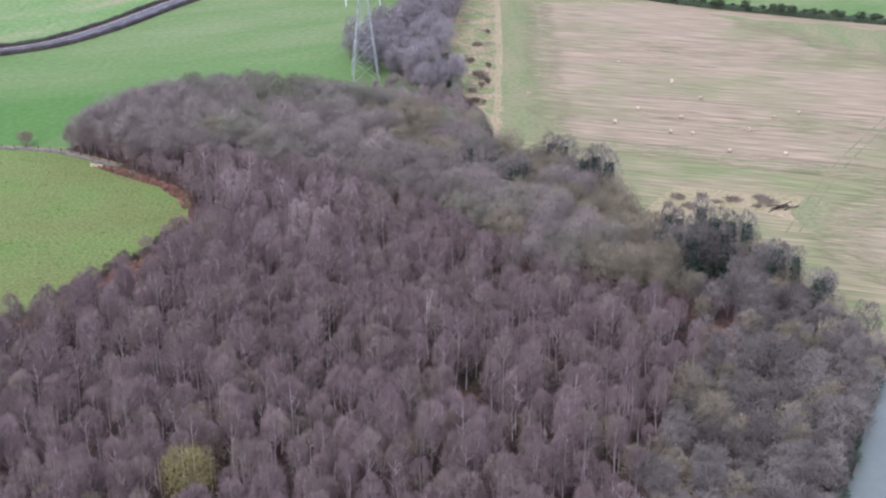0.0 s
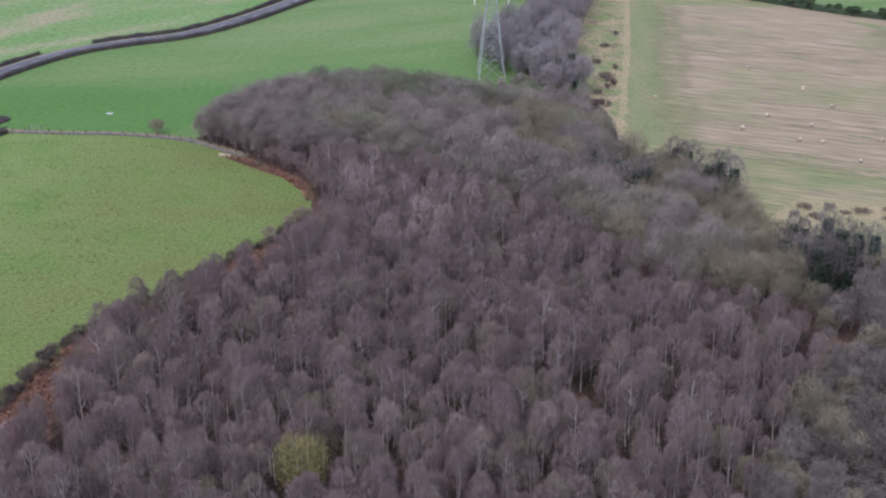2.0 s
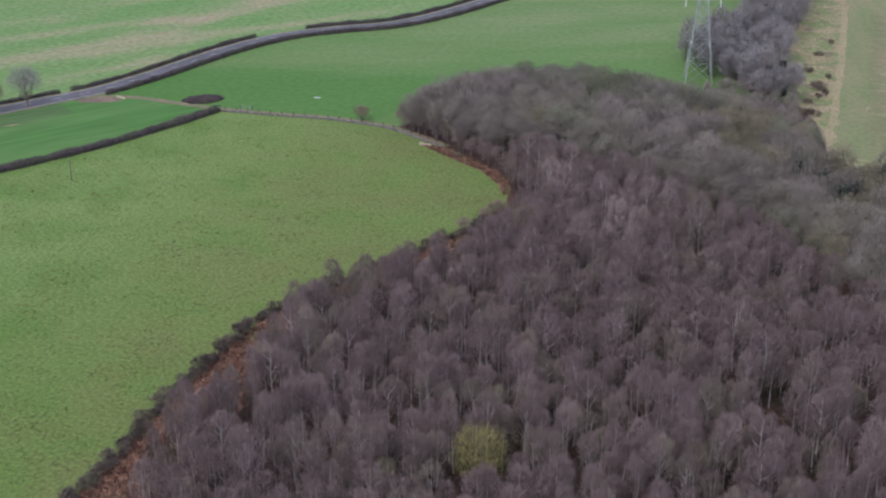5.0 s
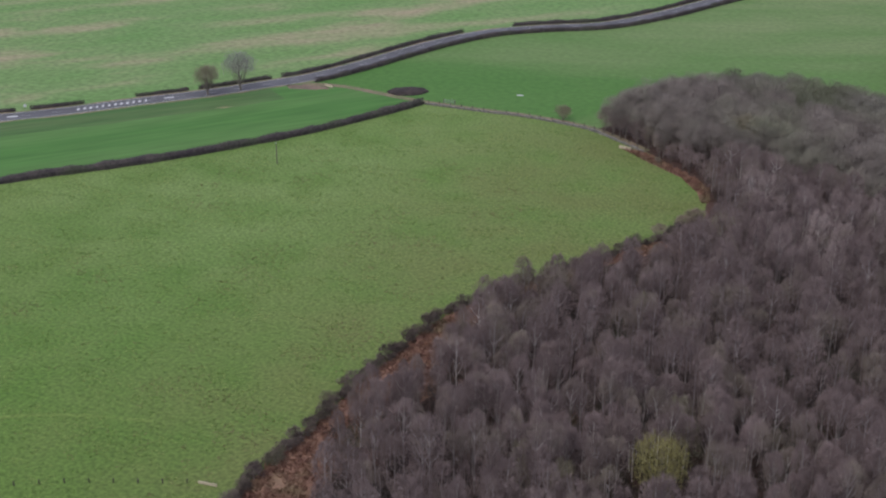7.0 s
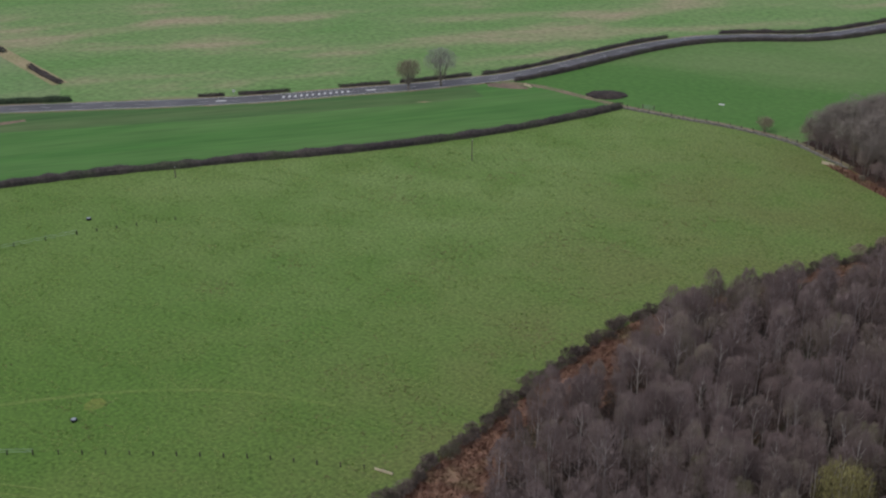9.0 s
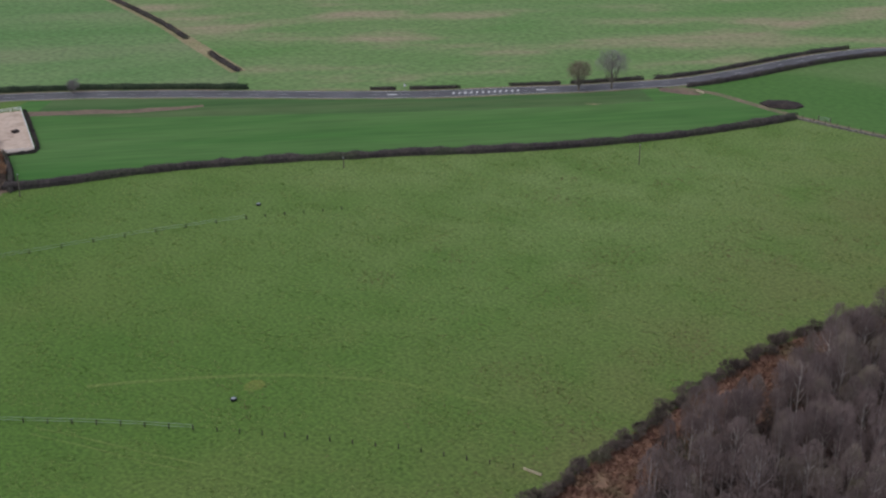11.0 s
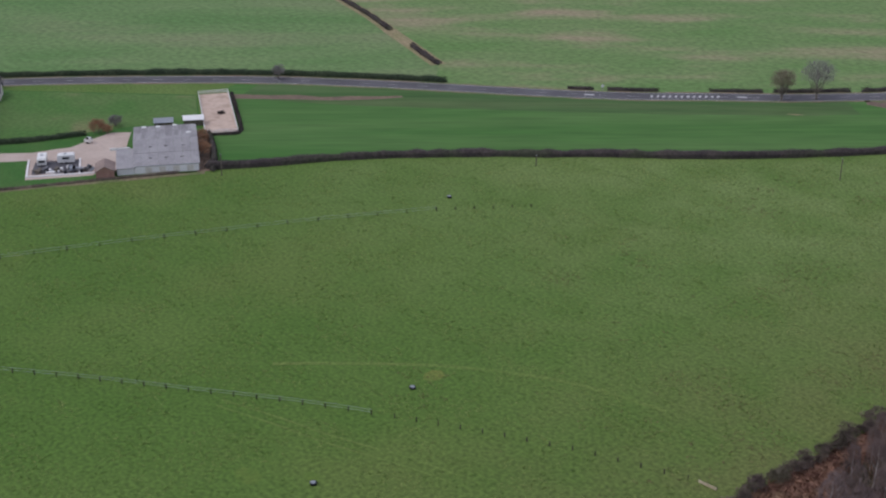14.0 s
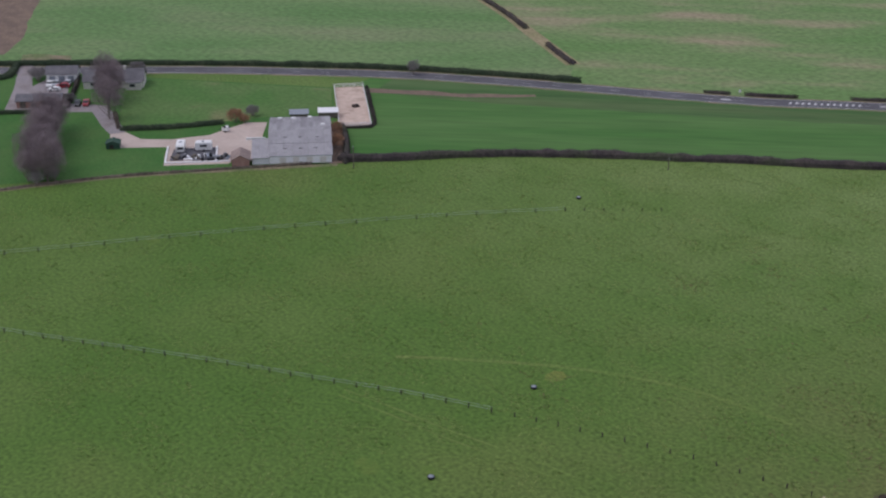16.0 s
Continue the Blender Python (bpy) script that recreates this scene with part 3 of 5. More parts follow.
LAKESIDE = [(50, 238), (49, 250), (47, 262), (54, 270), (65, 265), (71, 256), (73, 241), (77, 231), (81, 224), (80.5, 217), (75.2, 204.5), (68.2, 189.5), (62.5, 177.5), (55.8, 160), (47, 140), (34, 122), (21, 122), (25, 150), (29, 170), (35, 187), (43, 205), (47, 215)]
FARWOOD = [(-33, 429), (-27, 424), (-19, 406), (-5, 387), (4, 386), (5, 396), (1, 415), (1, 445), (5, 475), (8, 540), (20, 620), (-20, 620), (-16, 540), (-14, 480), (-16, 460), (-24, 450)]
wood_edge = [(-100, 122), (-98.2, 180), (-96.8, 205), (-92, 226), (-84.5, 242), (-75.5, 257), (-70, 267), (-64, 276), (-59.5, 289), (-61.5, 302), (-66, 311), (-75, 320), (-89, 332), (-102, 340), (-97, 350), (-87, 371), (-76, 381), (-54, 384), (-41, 381), (-27, 375), (-14, 367), (-2, 356), (9, 344), (15, 332), (19, 320), (28, 316), (35, 307), (41, 295), (45, 281), (48, 268), (56, 274), (68, 268), (75, 256), (76, 243), (80, 233), (85, 224), (83, 216), (76, 203), (69, 188), (64, 177), (57, 160), (49, 140), (38, 122)]
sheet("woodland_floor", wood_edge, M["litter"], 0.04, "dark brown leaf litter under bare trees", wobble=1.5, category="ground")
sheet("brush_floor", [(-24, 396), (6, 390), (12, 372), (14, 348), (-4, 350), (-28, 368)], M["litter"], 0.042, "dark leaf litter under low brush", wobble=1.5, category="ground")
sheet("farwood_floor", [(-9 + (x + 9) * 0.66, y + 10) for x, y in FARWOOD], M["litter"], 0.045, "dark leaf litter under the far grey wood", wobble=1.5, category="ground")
BRACKEN = [(-100.5, 135), (-99.3, 165), (-98.2, 185), (-97, 200), (-95.4, 215), (-91, 227), (-84, 241), (-75, 256), (-69, 266), (-65, 272), (-63, 270), (-67, 262), (-78, 246), (-86, 230), (-88, 218), (-86, 204), (-84, 190), (-88, 178), (-88, 160), (-87, 135)]
BRACKEN_2 = [(-92, 329.2), (-81, 320.3), (-71, 313.3), (-64.5, 304.3), (-62, 298), (-60.5, 298.5), (-62, 307), (-67.5, 314), (-75, 320), (-84.5, 327.5)]
sheet("bracken_floor", BRACKEN, M["bracken"], 0.06, "rust-coloured dead bracken along the wood edge", wobble=1.5, step=3, category="ground")
sheet("bracken_nook", BRACKEN_2, M["bracken"], 0.06, "rust-coloured dead bracken in the field corner", wobble=0.8, step=3, category="ground")
for cx, cy, r in ((4.3, 203, 4), (52.5, 228, 5), (-60, 190, 2.5)):
    sheet("bracken_glade", [(cx + r * 0.8 * math.cos(k), cy + r * 1.5 * math.sin(k)) for k in (0, 0.8, 1.6, 2.4, 3.2, 4, 4.8, 5.6)], M["bracken"], 0.07, "rusty dead bracken in a gap between birches", wobble=1.0, step=2, category="ground")
sheet("lake", [(200, 232), (92, 222), (84.5, 222), (80.5, 215), (73.5, 200), (66, 184), (61, 172), (54, 155), (40, 110), (40, -60), (220, -60), (330, 120)], M["water"], 0.05, "still grey-green lake water", wobble=0.8, category="water")
GLADES = [[(cx + r * 0.8 * math.cos(k), cy + r * 1.5 * math.sin(k)) for k in (0, 0.8, 1.6, 2.4, 3.2, 4, 4.8, 5.6)] for cx, cy, r in ((4.3, 203, 4), (52.5, 228, 5), (-60, 190, 2.5))]
for poly, count in ((BRACKEN, 17000), (BRACKEN_2, 4000), (GLADES[0], 700), (GLADES[1], 900), (GLADES[2], 400)):
    p = np.array(poly)
    q = rng.uniform(p.min(0), p.max(0), (count * 3, 2))
    q = q[inside(poly, q)][:count]
    q = q[np.array([noise.noise((a * 0.3, b * 0.3, 1)) > -0.45 for a, b in q])]
    way = np.c_[rng.normal(size=(len(q), 2)) * 0.8, np.full(len(q), 0.7)]
    tagged(mesh_object("bracken", tri_mesh("bracken", twigs(rng, np.c_[q, np.full(len(q), 0.05)], way, 0.9, 0.35)), M["bracken"]), "collapsed rust-brown bracken fronds", "bracken", kind="stuff")

# tufts on the near pasture
PASTURE = [(-300, 60), (-282, 158), (-258, 200), (-212, 255), (-176, 300), (-157, 338), (-104, 338), (-64, 304), (-58, 282), (-60, 264), (-82, 240), (-97, 222), (-104, 150), (-104, 60)]
p = np.array(PASTURE)
q = rng.uniform(p.min(0), p.max(0), (80000, 2))
q = q[inside(PASTURE, q)]
q = q[np.array([noise.noise((a * 0.1, b * 0.16, 2)) + 0.6 * noise.noise((a * 0.5, b * 0.5, 4)) > 0.05 for a, b in q])]
q = np.repeat(q, 3, 0) + rng.normal(size=(len(q) * 3, 2)) * 0.18
way = np.c_[rng.normal(size=(len(q), 2)) * 0.6, np.full(len(q), 0.28)]
M["tuft"] = material("coarse_grass", (0.066, 0.134, 0.023), (0.096, 0.163, 0.034), 0.1, 1.5, strength=0.3)
tagged(mesh_object("grass_tufts", tri_mesh("grass_tufts", twigs(rng, np.c_[q, np.zeros(len(q))], way, 0.2, 0.16)), M["tuft"]), "coarse darker grass tufts over the pasture", "grass", kind="stuff")

M["blade"] = material("pale_grass", (0.24, 0.28, 0.095), (0.18, 0.245, 0.07), 0.1, 1.5, strength=0.2)
q = rng.uniform(p.min(0), p.max(0), (110000, 2))
q = q[inside(PASTURE, q)]
q = q[np.array([noise.noise((a * 0.07, b * 0.12, 6)) + 0.5 * noise.noise((a * 0.4, b * 0.4, 3)) > 0.05 for a, b in q])]
q = np.repeat(q, 3, 0) + rng.normal(size=(len(q) * 3, 2)) * 0.2
way = np.c_[rng.normal(size=(len(q), 2)) * 0.8, np.full(len(q), 0.22)]
tagged(mesh_object("dry_grass", tri_mesh("dry_grass", twigs(rng, np.c_[q, np.zeros(len(q))], way, 0.26, 0.14)), M["blade"]), "paler dry grass blades over the pasture", "grass", kind="stuff")

# wheel marks and a fed-over patch, both of flattened pale grass
M["flattened"] = material("flattened_grass", (0.112, 0.18, 0.038), (0.138, 0.192, 0.048), 0.1, 1.3, strength=0.3, bump=0.06)
M["fed_over"] = material("fed_over_grass", (0.165, 0.185, 0.042), (0.125, 0.18, 0.038), 0.25, 1.3, strength=0.3, bump=0.06)
for way_line, wide in (([(-183.1, 120.2), (-177.3, 127.3), (-162.2, 143.3), (-147.1, 154.3), (-136.5, 159.0), (-124.8, 162.1)], 0.55), ([(-177.1, 104.3), (-165.4, 108.4), (-155.1, 111.5), (-140.9, 117.0), (-132.4, 119.5)], 0.22), ([(-178.2, 106.1), (-166.5, 110.3), (-156.3, 113.5), (-142.1, 119.1), (-133.5, 121.7)], 0.22)):
    tagged(part("wheel_mark", ribbon_bm(smooth_line(way_line, 2.0), wide, -wide, 0.03), M["flattened"]), "faint yellowish wheel mark of flattened grass", "track", kind="structure")
sheet("fed_over_patch", [(-160.6 + 1.9 * math.cos(k), 139.4 + 2.4 * math.sin(k)) for k in (0, 0.9, 1.8, 2.7, 3.6, 4.5, 5.4)], M["fed_over"], 0.034, "yellow fed-over patch in the grass", wobble=0.9, step=0.8, category="grass")

M["scrap"] = material("dead_stalks", (0.14, 0.125, 0.06), (0.19, 0.16, 0.08), 0.1, 1.5, strength=0.25)
q = rng.uniform((-190, 130), (-100, 300), (16000, 2))
q = q[inside(PASTURE, q)]
q = q[np.array([noise.noise((a * 0.06, b * 0.09, 9)) + 0.7 * noise.noise((a * 0.35, b * 0.45, 5)) + (a + 150) * 0.004 > 0.42 for a, b in q])]
q = np.repeat(q, 3, 0) + rng.normal(size=(len(q) * 3, 2)) * 0.25
way = np.c_[rng.normal(size=(len(q), 2)) * 0.9, np.full(len(q), 0.3)]
tagged(mesh_object("dead_stalks", tri_mesh("dead_stalks", twigs(rng, np.c_[q, np.zeros(len(q))], way, 0.28, 0.2)), M["scrap"]), "brown dead stalks scattered over the pasture", "grass", kind="stuff")

# ---- road ----
road = tagged(part("road", ribbon_bm(ROAD, 3.4, -3.4, 0.06), M["asphalt"]), "grey two-lane country road with white markings", "road", kind="structure")
for s in (1, -1):
    tagged(part("verge", ribbon_bm(ROAD, s * 3.3 + 1.3, s * 3.3 - 1.3, 0.05), M["verge"]), "worn grass verge along the road", "verge", kind="structure")
    part("edge_line", ribbon_bm(ROAD, s * 3.05 + 0.08, s * 3.05 - 0.08, 0.068), M["line"], road)
dist = np.r_[0, np.cumsum(np.linalg.norm(np.diff(ROAD, axis=0), axis=1))]


def road_at(s, off=0.0):
    p = np.array([np.interp(s, dist, ROAD[:, 0]), np.interp(s, dist, ROAD[:, 1])])
    n = sides(ROAD)
    q = np.array([np.interp(s, dist, n[:, 0]), np.interp(s, dist, n[:, 1])])
    return p + q * off


def road_s(x):
    """How far along the road a place with that x lies."""
    return float(np.interp(x, ROAD[:, 0], dist))


for s in np.arange(road_s(-420), road_s(-100), 9.0):
    part("centre_dash", ribbon_bm(np.array([road_at(s), road_at(s + 1.5), road_at(s + 3)]), 0.07, -0.07, 0.068), M["line"], road)
for k, s in enumerate(np.linspace(road_s(-245), road_s(-232), 12)):
    a, b = road_at(s, -0.9), road_at(s + 0.6, 0.9)
    part("hatching", ribbon_bm(np.array([a, (a + b) / 2, b]), 0.32, -0.32, 0.07), M["line"], road)
for x in (-259, -228):
    a, b = road_at(road_s(x), 0), road_at(road_s(x) + 3.0, 0)
    part("slow_mark", ribbon_bm(np.array([a, (a + b) / 2, b]), 0.5, -0.5, 0.07), M["line"], road)
sgn = tagged(new("road_sign"), "small white road sign on a grey post", "sign")
sx, sy = road_at(road_s(-255), 4.6)
sgn.matrix_basis = pose(sx, sy, 0, 0, 0, 50)
part("post", boxed(-0.04, -0.04, 0, 0.04, 0.04, 1.6), M["steel"], sgn)
part("panel", boxed(-0.35, -0.07, 1.1, 0.35, -0.03, 1.9, 0.02), M["white_gloss"], sgn)

track = part("farm_track", ribbon_bm(smooth_line(TRACK), 1.3, -1.3, 0.055), M["earth"])
tagged(track, "narrow worn earthy track along the field top", "track", kind="structure")
for off in (-0.55, 0.55):
    ob = part("wheel_track", ribbon_bm(smooth_line(TRACK) + sides(smooth_line(TRACK)) * off, 0.3, -0.3, 0.062), M["verge"], track)

# dark heap at the hedge corner
bm = bmesh.new()
bmesh.ops.create_icosphere(bm, subdivisions=4, radius=1)
for v in bm.verts:
    k = 1 + 0.14 * noise.noise(v.co * 3.0)
    v.co = Vector((v.co.x * 6.2 * k, v.co.y * 4.2 * k, max(-0.1, v.co.z) * 0.9 * k))
ob = part("manure_mound", bm, M["heap"])
ob.matrix_basis = pose(-164.5, 352, 0, 0, 0, 33)
tagged(ob, "low dark round manure heap at the field corner", "heap")

# ---- hedges ----
hedge("field_hedge", HEDGE_1, 2.5, 2.2, M["hedge"], "trimmed dark brown bare field hedge", rng)
for x0, x1, off, h, mat, kind in ((-425, -293, 5.4, 2.5, "hedge_green", "road_hedge"), (-263, -257, 5.4, 1.1, "hedge", "road_hedge"), (-254, -244, 5.4, 1.3, "hedge", "road_hedge"), (-233, -223, 5.4, 1.1, "hedge", "road_hedge"),
                                  (-220, -206, 5.4, 1.5, "hedge", "road_hedge"), (-203, -171, 5.2, 1.6, "hedge", "road_hedge"), (-160, -95, 5.2, 1.8, "hedge", "road_hedge"), (-199.5, -98, -5.4, 2.0, "hedge", "road_hedge")):
    ss = np.arange(road_s(x0), road_s(x1) + 3, 8.0)
    hedge(kind, [tuple(road_at(s, off)) for s in ss], 1.7, h * 0.82, M[mat], "clipped roadside hedge, " + ("dark evergreen" if mat == "hedge_green" else "bare brown twigs"), rng, group="roadside hedges")
hedge("ditch_hedge", HEDGE_X[:4] + [(-353, 287)], 2.0, 1.5, M["hedge"], "scruffy brown hedge along a ditch", rng)
hedge("ditch_hedge", [(-333, 280), (-322, 276), (-310.6, 272.2)], 2.2, 1.4, M["hedge"], "scruffy brown hedge end along a ditch", rng)
tagged(part("ditch_bank", ribbon_bm(smooth_line(HEDGE_X), 2.6, -2.6, 0.05), M["straw"]), "tan dry bank beside the ditch", "bank", kind="structure")
hedge("far_hedge", [(60, 524), (78, 511), (99, 497), (118, 487.5), (137, 478.5), (158, 469.7), (200, 450), (260, 425)], 2.6, 2.6, M["hedge_green"], "dark overgrown hedge behind the stubble", rng)
hedge("low_hedge", [(-325, 20), (-307.5, 86), (-304, 100), (-299, 116), (-289.2, 138.5), (-280, 159)], 0.7, 0.6, M["shrub"], "low scruffy brown hedge line below the farm", rng, density=40)
tagged(part("field_verge", ribbon_bm(smooth_line([(-325, 20), (-307, 87), (-303.5, 100), (-298.5, 116), (-288, 139), (-276, 164)]), 1.6, -0.9, 0.05), M["verge"]), "worn verge below the farm", "verge", kind="structure")

# low field wall along the track
wall_line = smooth_line(TRACK[4:], 0.8)
wall_line = wall_line - sides(wall_line) * 1.7
field_wall = tagged(new("field_wall"), "low tumbled dry-stone wall along the farm track", "wall")
wr = random.Random(8)
stones = []
for k in range(5):
    bm = boxed(-0.42, -0.25, -0.1, 0.42, 0.25, 0.55, 0.09)
    for v in bm.verts:
        v.co += Vector((wr.uniform(-0.06, 0.06), wr.uniform(-0.05, 0.05), wr.uniform(-0.08, 0.08)))
    me = bpy.data.meshes.new("stone")
    bm.to_mesh(me)
    bm.free()
    me.materials.append(M["stone"])
    stones.append(me)
wn_dir = np.gradient(wall_line, axis=0)
for p, d in zip(wall_line, wn_dir):
    ob = new("stone", wr.choice(stones))
    ob.parent = field_wall
    ob.matrix_basis = pose(p[0] + wr.uniform(-0.1, 0.1), p[1] + wr.uniform(-0.1, 0.1), 0, 0, 0, math.degrees(math.atan2(d[1], d[0])) + wr.uniform(-8, 8))
    ob.scale = (1, 1, wr.uniform(0.7, 1.4))

sheet("gateway_earth", [(-202, 343.5), (-196, 346), (-189, 346.8), (-187, 345), (-192, 342), (-199, 340.5)], M["earth"], 0.05, "trampled earth at the field gateway", wobble=0.6, step=1.5, category="ground")
sheet("bare_patch", [(-209.3, 315.4), (-207, 317.6), (-205.2, 318.4), (-206.5, 316.4)], M["straw"], 0.05, "small bare tan patch in the grass strip", wobble=0.3, step=1.0, category="ground")
bm = boxed(-0.9, -0.3, 0, 0.9, 0.3, 0.22, 0.08)
for v in bm.verts:
    v.co.z *= 1 + 0.6 * noise.noise(v.co * 2.2)
ob = part("plastic_sheet", bm, M["line"])
ob.matrix_basis = pose(-132.1, 361.5, 0, 0, 0, 10)
tagged(ob, "crumpled whitish plastic sheet lying in grass", "plastic sheet")
gate = tagged(new("field_gate"), "pale metal field gate at the hedge end", "gate")
gate.matrix_basis = pose(-150.1, 345.8, 0, 0, 0, 6)
for x in (0, 3.4):
    part("gate_post", boxed(x - 0.1, -0.1, -0.1, x + 0.1, 0.1, 1.4, 0.02), M["timber"], gate)
for z in (0.25, 0.5, 0.75, 1.0, 1.2):
    part("gate_bar", bar(bmesh.new(), (0.12, 0, z), (3.28, 0, z), 0.035), M["steel"], gate)

# ---- woodland ----
tr = np.random.default_rng(21)
near = [grow_birch(tr, h, r * 0.9, h * 0.4, 2500, 0.62, 0.052, trunk=0.15, limbs=9) for h, r in ((11.5, 2.2), (12.5, 2.4), (10.5, 2.0), (13, 2.5), (9.5, 2.1), (12, 2.2), (11, 2.7), (12.8, 2.0))]
spots = scatter(BIRCH, 4.15, tr, 0.44)
gap_mask = np.ones(len(spots), bool)
for cx, cy, r in ((4.3, 203, 4.5), (52.5, 228, 5), (-60, 190, 3), (-38.8, 170, 6.5)):
    gap_mask &= np.hypot(spots[:, 0] - cx, (spots[:, 1] - cy) * 0.7) > r
spots = spots[gap_mask]
spots = spots[np.argsort(spots[:, 1])]
front = spots[(spots[:, 1] > 165) & (spots[:, 1] < 400)][:290]
rest = np.array([s for s in spots if not (165 < s[1] <= front[-1][1])])
models = [tree_thing("birch_tree", a, b, M["white_bark"] if k % 2 == 0 else M["dull_bark"], M["birch_twig"], "bare silver birch with pale trunk and purplish twigs", "birches of the wood") for k, (a, b) in enumerate(near)]
plant(models, front, tr, 0.7, 1.15, edge_size(front, BIRCH))
rest_models = [grow_birch(tr, h, r * 0.97, h * 0.36, 1250, 0.7, 0.08, trunk=0.15, limbs=5 + k % 4) for k, (h, r) in enumerate(((11.5, 2.2), (12.5, 2.4), (10.5, 2.0), (13, 2.4), (9.5, 2.1), (12, 2.3), (11, 2.7), (14, 2.4), (12, 1.9)))]
wood, leaf = joined(rest_models, rest, tr, 0.7, 1.15, edge_size(rest, BIRCH))
grove = tagged(new("birch_wood"), "dense bare birch wood with purplish twig crowns", "wood", kind="stuff")
mesh_object("crowns", tri_mesh("crowns", leaf), M["birch_twig"], grove)
mesh_object("trunks", tri_mesh("trunks", wood), M["dull_bark"], grove)

# understorey brush, its colour darkened to paint the shade in the gaps
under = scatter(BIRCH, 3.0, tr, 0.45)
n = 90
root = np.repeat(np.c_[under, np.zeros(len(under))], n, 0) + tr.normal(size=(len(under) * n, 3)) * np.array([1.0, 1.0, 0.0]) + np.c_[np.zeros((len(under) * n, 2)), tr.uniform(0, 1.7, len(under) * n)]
tagged(mesh_object("understorey", tri_mesh("understorey", twigs(tr, root, tr.normal(size=(len(root), 3)) * 0.5 + np.array([0, 0, 0.7]), 0.9, 0.14)), M["under"]), "tangled understorey beneath the birches, its colour darkened to read as shade", "undergrowth", kind="stuff")

# pale, stout birches that stand out
pale = [grow_birch(tr, h, 2.5, h * 0.4, 1700, 0.62, 0.055, trunk=0.19, limbs=9) for h in (12.5, 11.5, 13)]
plant([tree_thing("pale_birch", a, b, M["white_bark"], M["birch_twig"], "tall birch with a bright white forked trunk", "pale birches", True) for a, b in pale],
      [(3.3, 174), (-10, 220), (-58, 308), (-55, 306), (-46, 302), (-36, 302), (-51, 300), (-82, 205), (-79, 214), (3, 184), (12, 195), (-3, 222), (-24, 236), (22, 196), (-28, 196), (-70, 178), (-80, 190)], tr, 0.9, 1.1)

# broad grey trees of the north end, the belt and the far wood
broad = [grow(tr, h, r, h * 0.2, 3000, 0.7, 0.085, clumps=34, dome=True, trunk=0.2, up=0.75, out=0.7) for h, r in ((14.4, 4.5), (13.9, 4.8), (14.8, 4.6), (13.6, 4.3))]
spots = scatter(MIXED, 5.2, tr)
olive_at = np.array([noise.noise((a * 0.06 + 5, b * 0.06, 8)) + 0.008 * (a - 12) > -0.06 for a, b in spots])
back_row = (~olive_at) & (spots[:, 1] + 0.45 * spots[:, 0] > 330)
front_row = ~olive_at & ~back_row
for rows, twig, words in ((front_row, "grey_twig", "broad bare grey-brown tree with a rounded crown"), (back_row, "moss_twig", "broad bare tree with mossy dark grey-green twigs")):
    plant([tree_thing("ash_tree", a, b, M["grey_bark"], M[twig], words, "broad trees of the wood") for a, b in broad], spots[rows], tr, 0.93, 1.05, edge_size(spots[rows], MIXED, 0.72, 9.0))
plant([tree_thing("willow_tree", a, b, M["grey_bark"], M["olive_twig"], "bare tree with olive lichen-covered twigs", "olive trees of the wood") for a, b in broad[:3]],
      list(spots[olive_at]) + [(37, 247), (42, 246), (40, 252), (45, 250), (-50, 268), (-46, 273), (41, 196), (44, 190), (-75, 226)], tr, 0.7, 0.95)
far_trees = [grow(tr, h, r, h * 0.08, 1400, 0.85, 0.15, clumps=20, dome=True, trunk=0.22, up=0.6, out=0.8) for h, r in ((12, 3.6), (11, 4.0), (13, 3.8))]
spots = scatter(FARWOOD, 5.6, tr)
plant([tree_thing("grey_tree", a, b, M["grey_bark"], M["slate_twig"], "bare slate-grey tree of the far wood", "trees of the far wood") for a, b in far_trees], spots, tr, 0.8, 1.1)

# small rounded trees by the lake
small = [grow(tr, h, r, h * 0.06, 2000, 0.42, 0.08, clumps=14, dome=True, trunk=0.12, up=0.3, out=0.9) for h, r in ((7.5, 2.5), (8.5, 3.0), (6.5, 2.3), (9, 2.7))]
spots = scatter(LAKESIDE, 3.9, tr)
spots = spots[(np.hypot(spots[:, 0] - 52.5, (spots[:, 1] - 228) * 0.7) > 4.5) & (np.hypot(spots[:, 0] - 53, (spots[:, 1] - 250) * 0.8) > 6.5)]
pick = tr.random(len(spots))
plant([tree_thing("alder_tree", a, b, M["grey_bark"], M["alder_twig"], "small rounded bare grey tree near the lake", "lakeside trees") for a, b in small], spots[pick > 0.13], tr, 0.85, 1.2)
plant([tree_thing("sallow_tree", a, b, M["grey_bark"], M["olive_twig"], "small bare tree with olive twigs near the lake", "lakeside sallows") for a, b in small[:2]], spots[pick <= 0.13], tr, 0.85, 1.2)

# low brush that joins the wood to the far wood
GAPWOOD = [(-20, 394), (-5, 388), (5, 386), (9, 372), (12, 350), (6, 346), (-3, 353), (-15, 362), (-24, 370)]
spots = scatter(GAPWOOD, 4.6, tr)
plant([tree_thing("brush_tree", a, b, M["grey_bark"], M["grey_twig"], "low bare brush tree between the woods", "brush between the woods") for a, b in small], spots, tr, 0.55, 0.95)

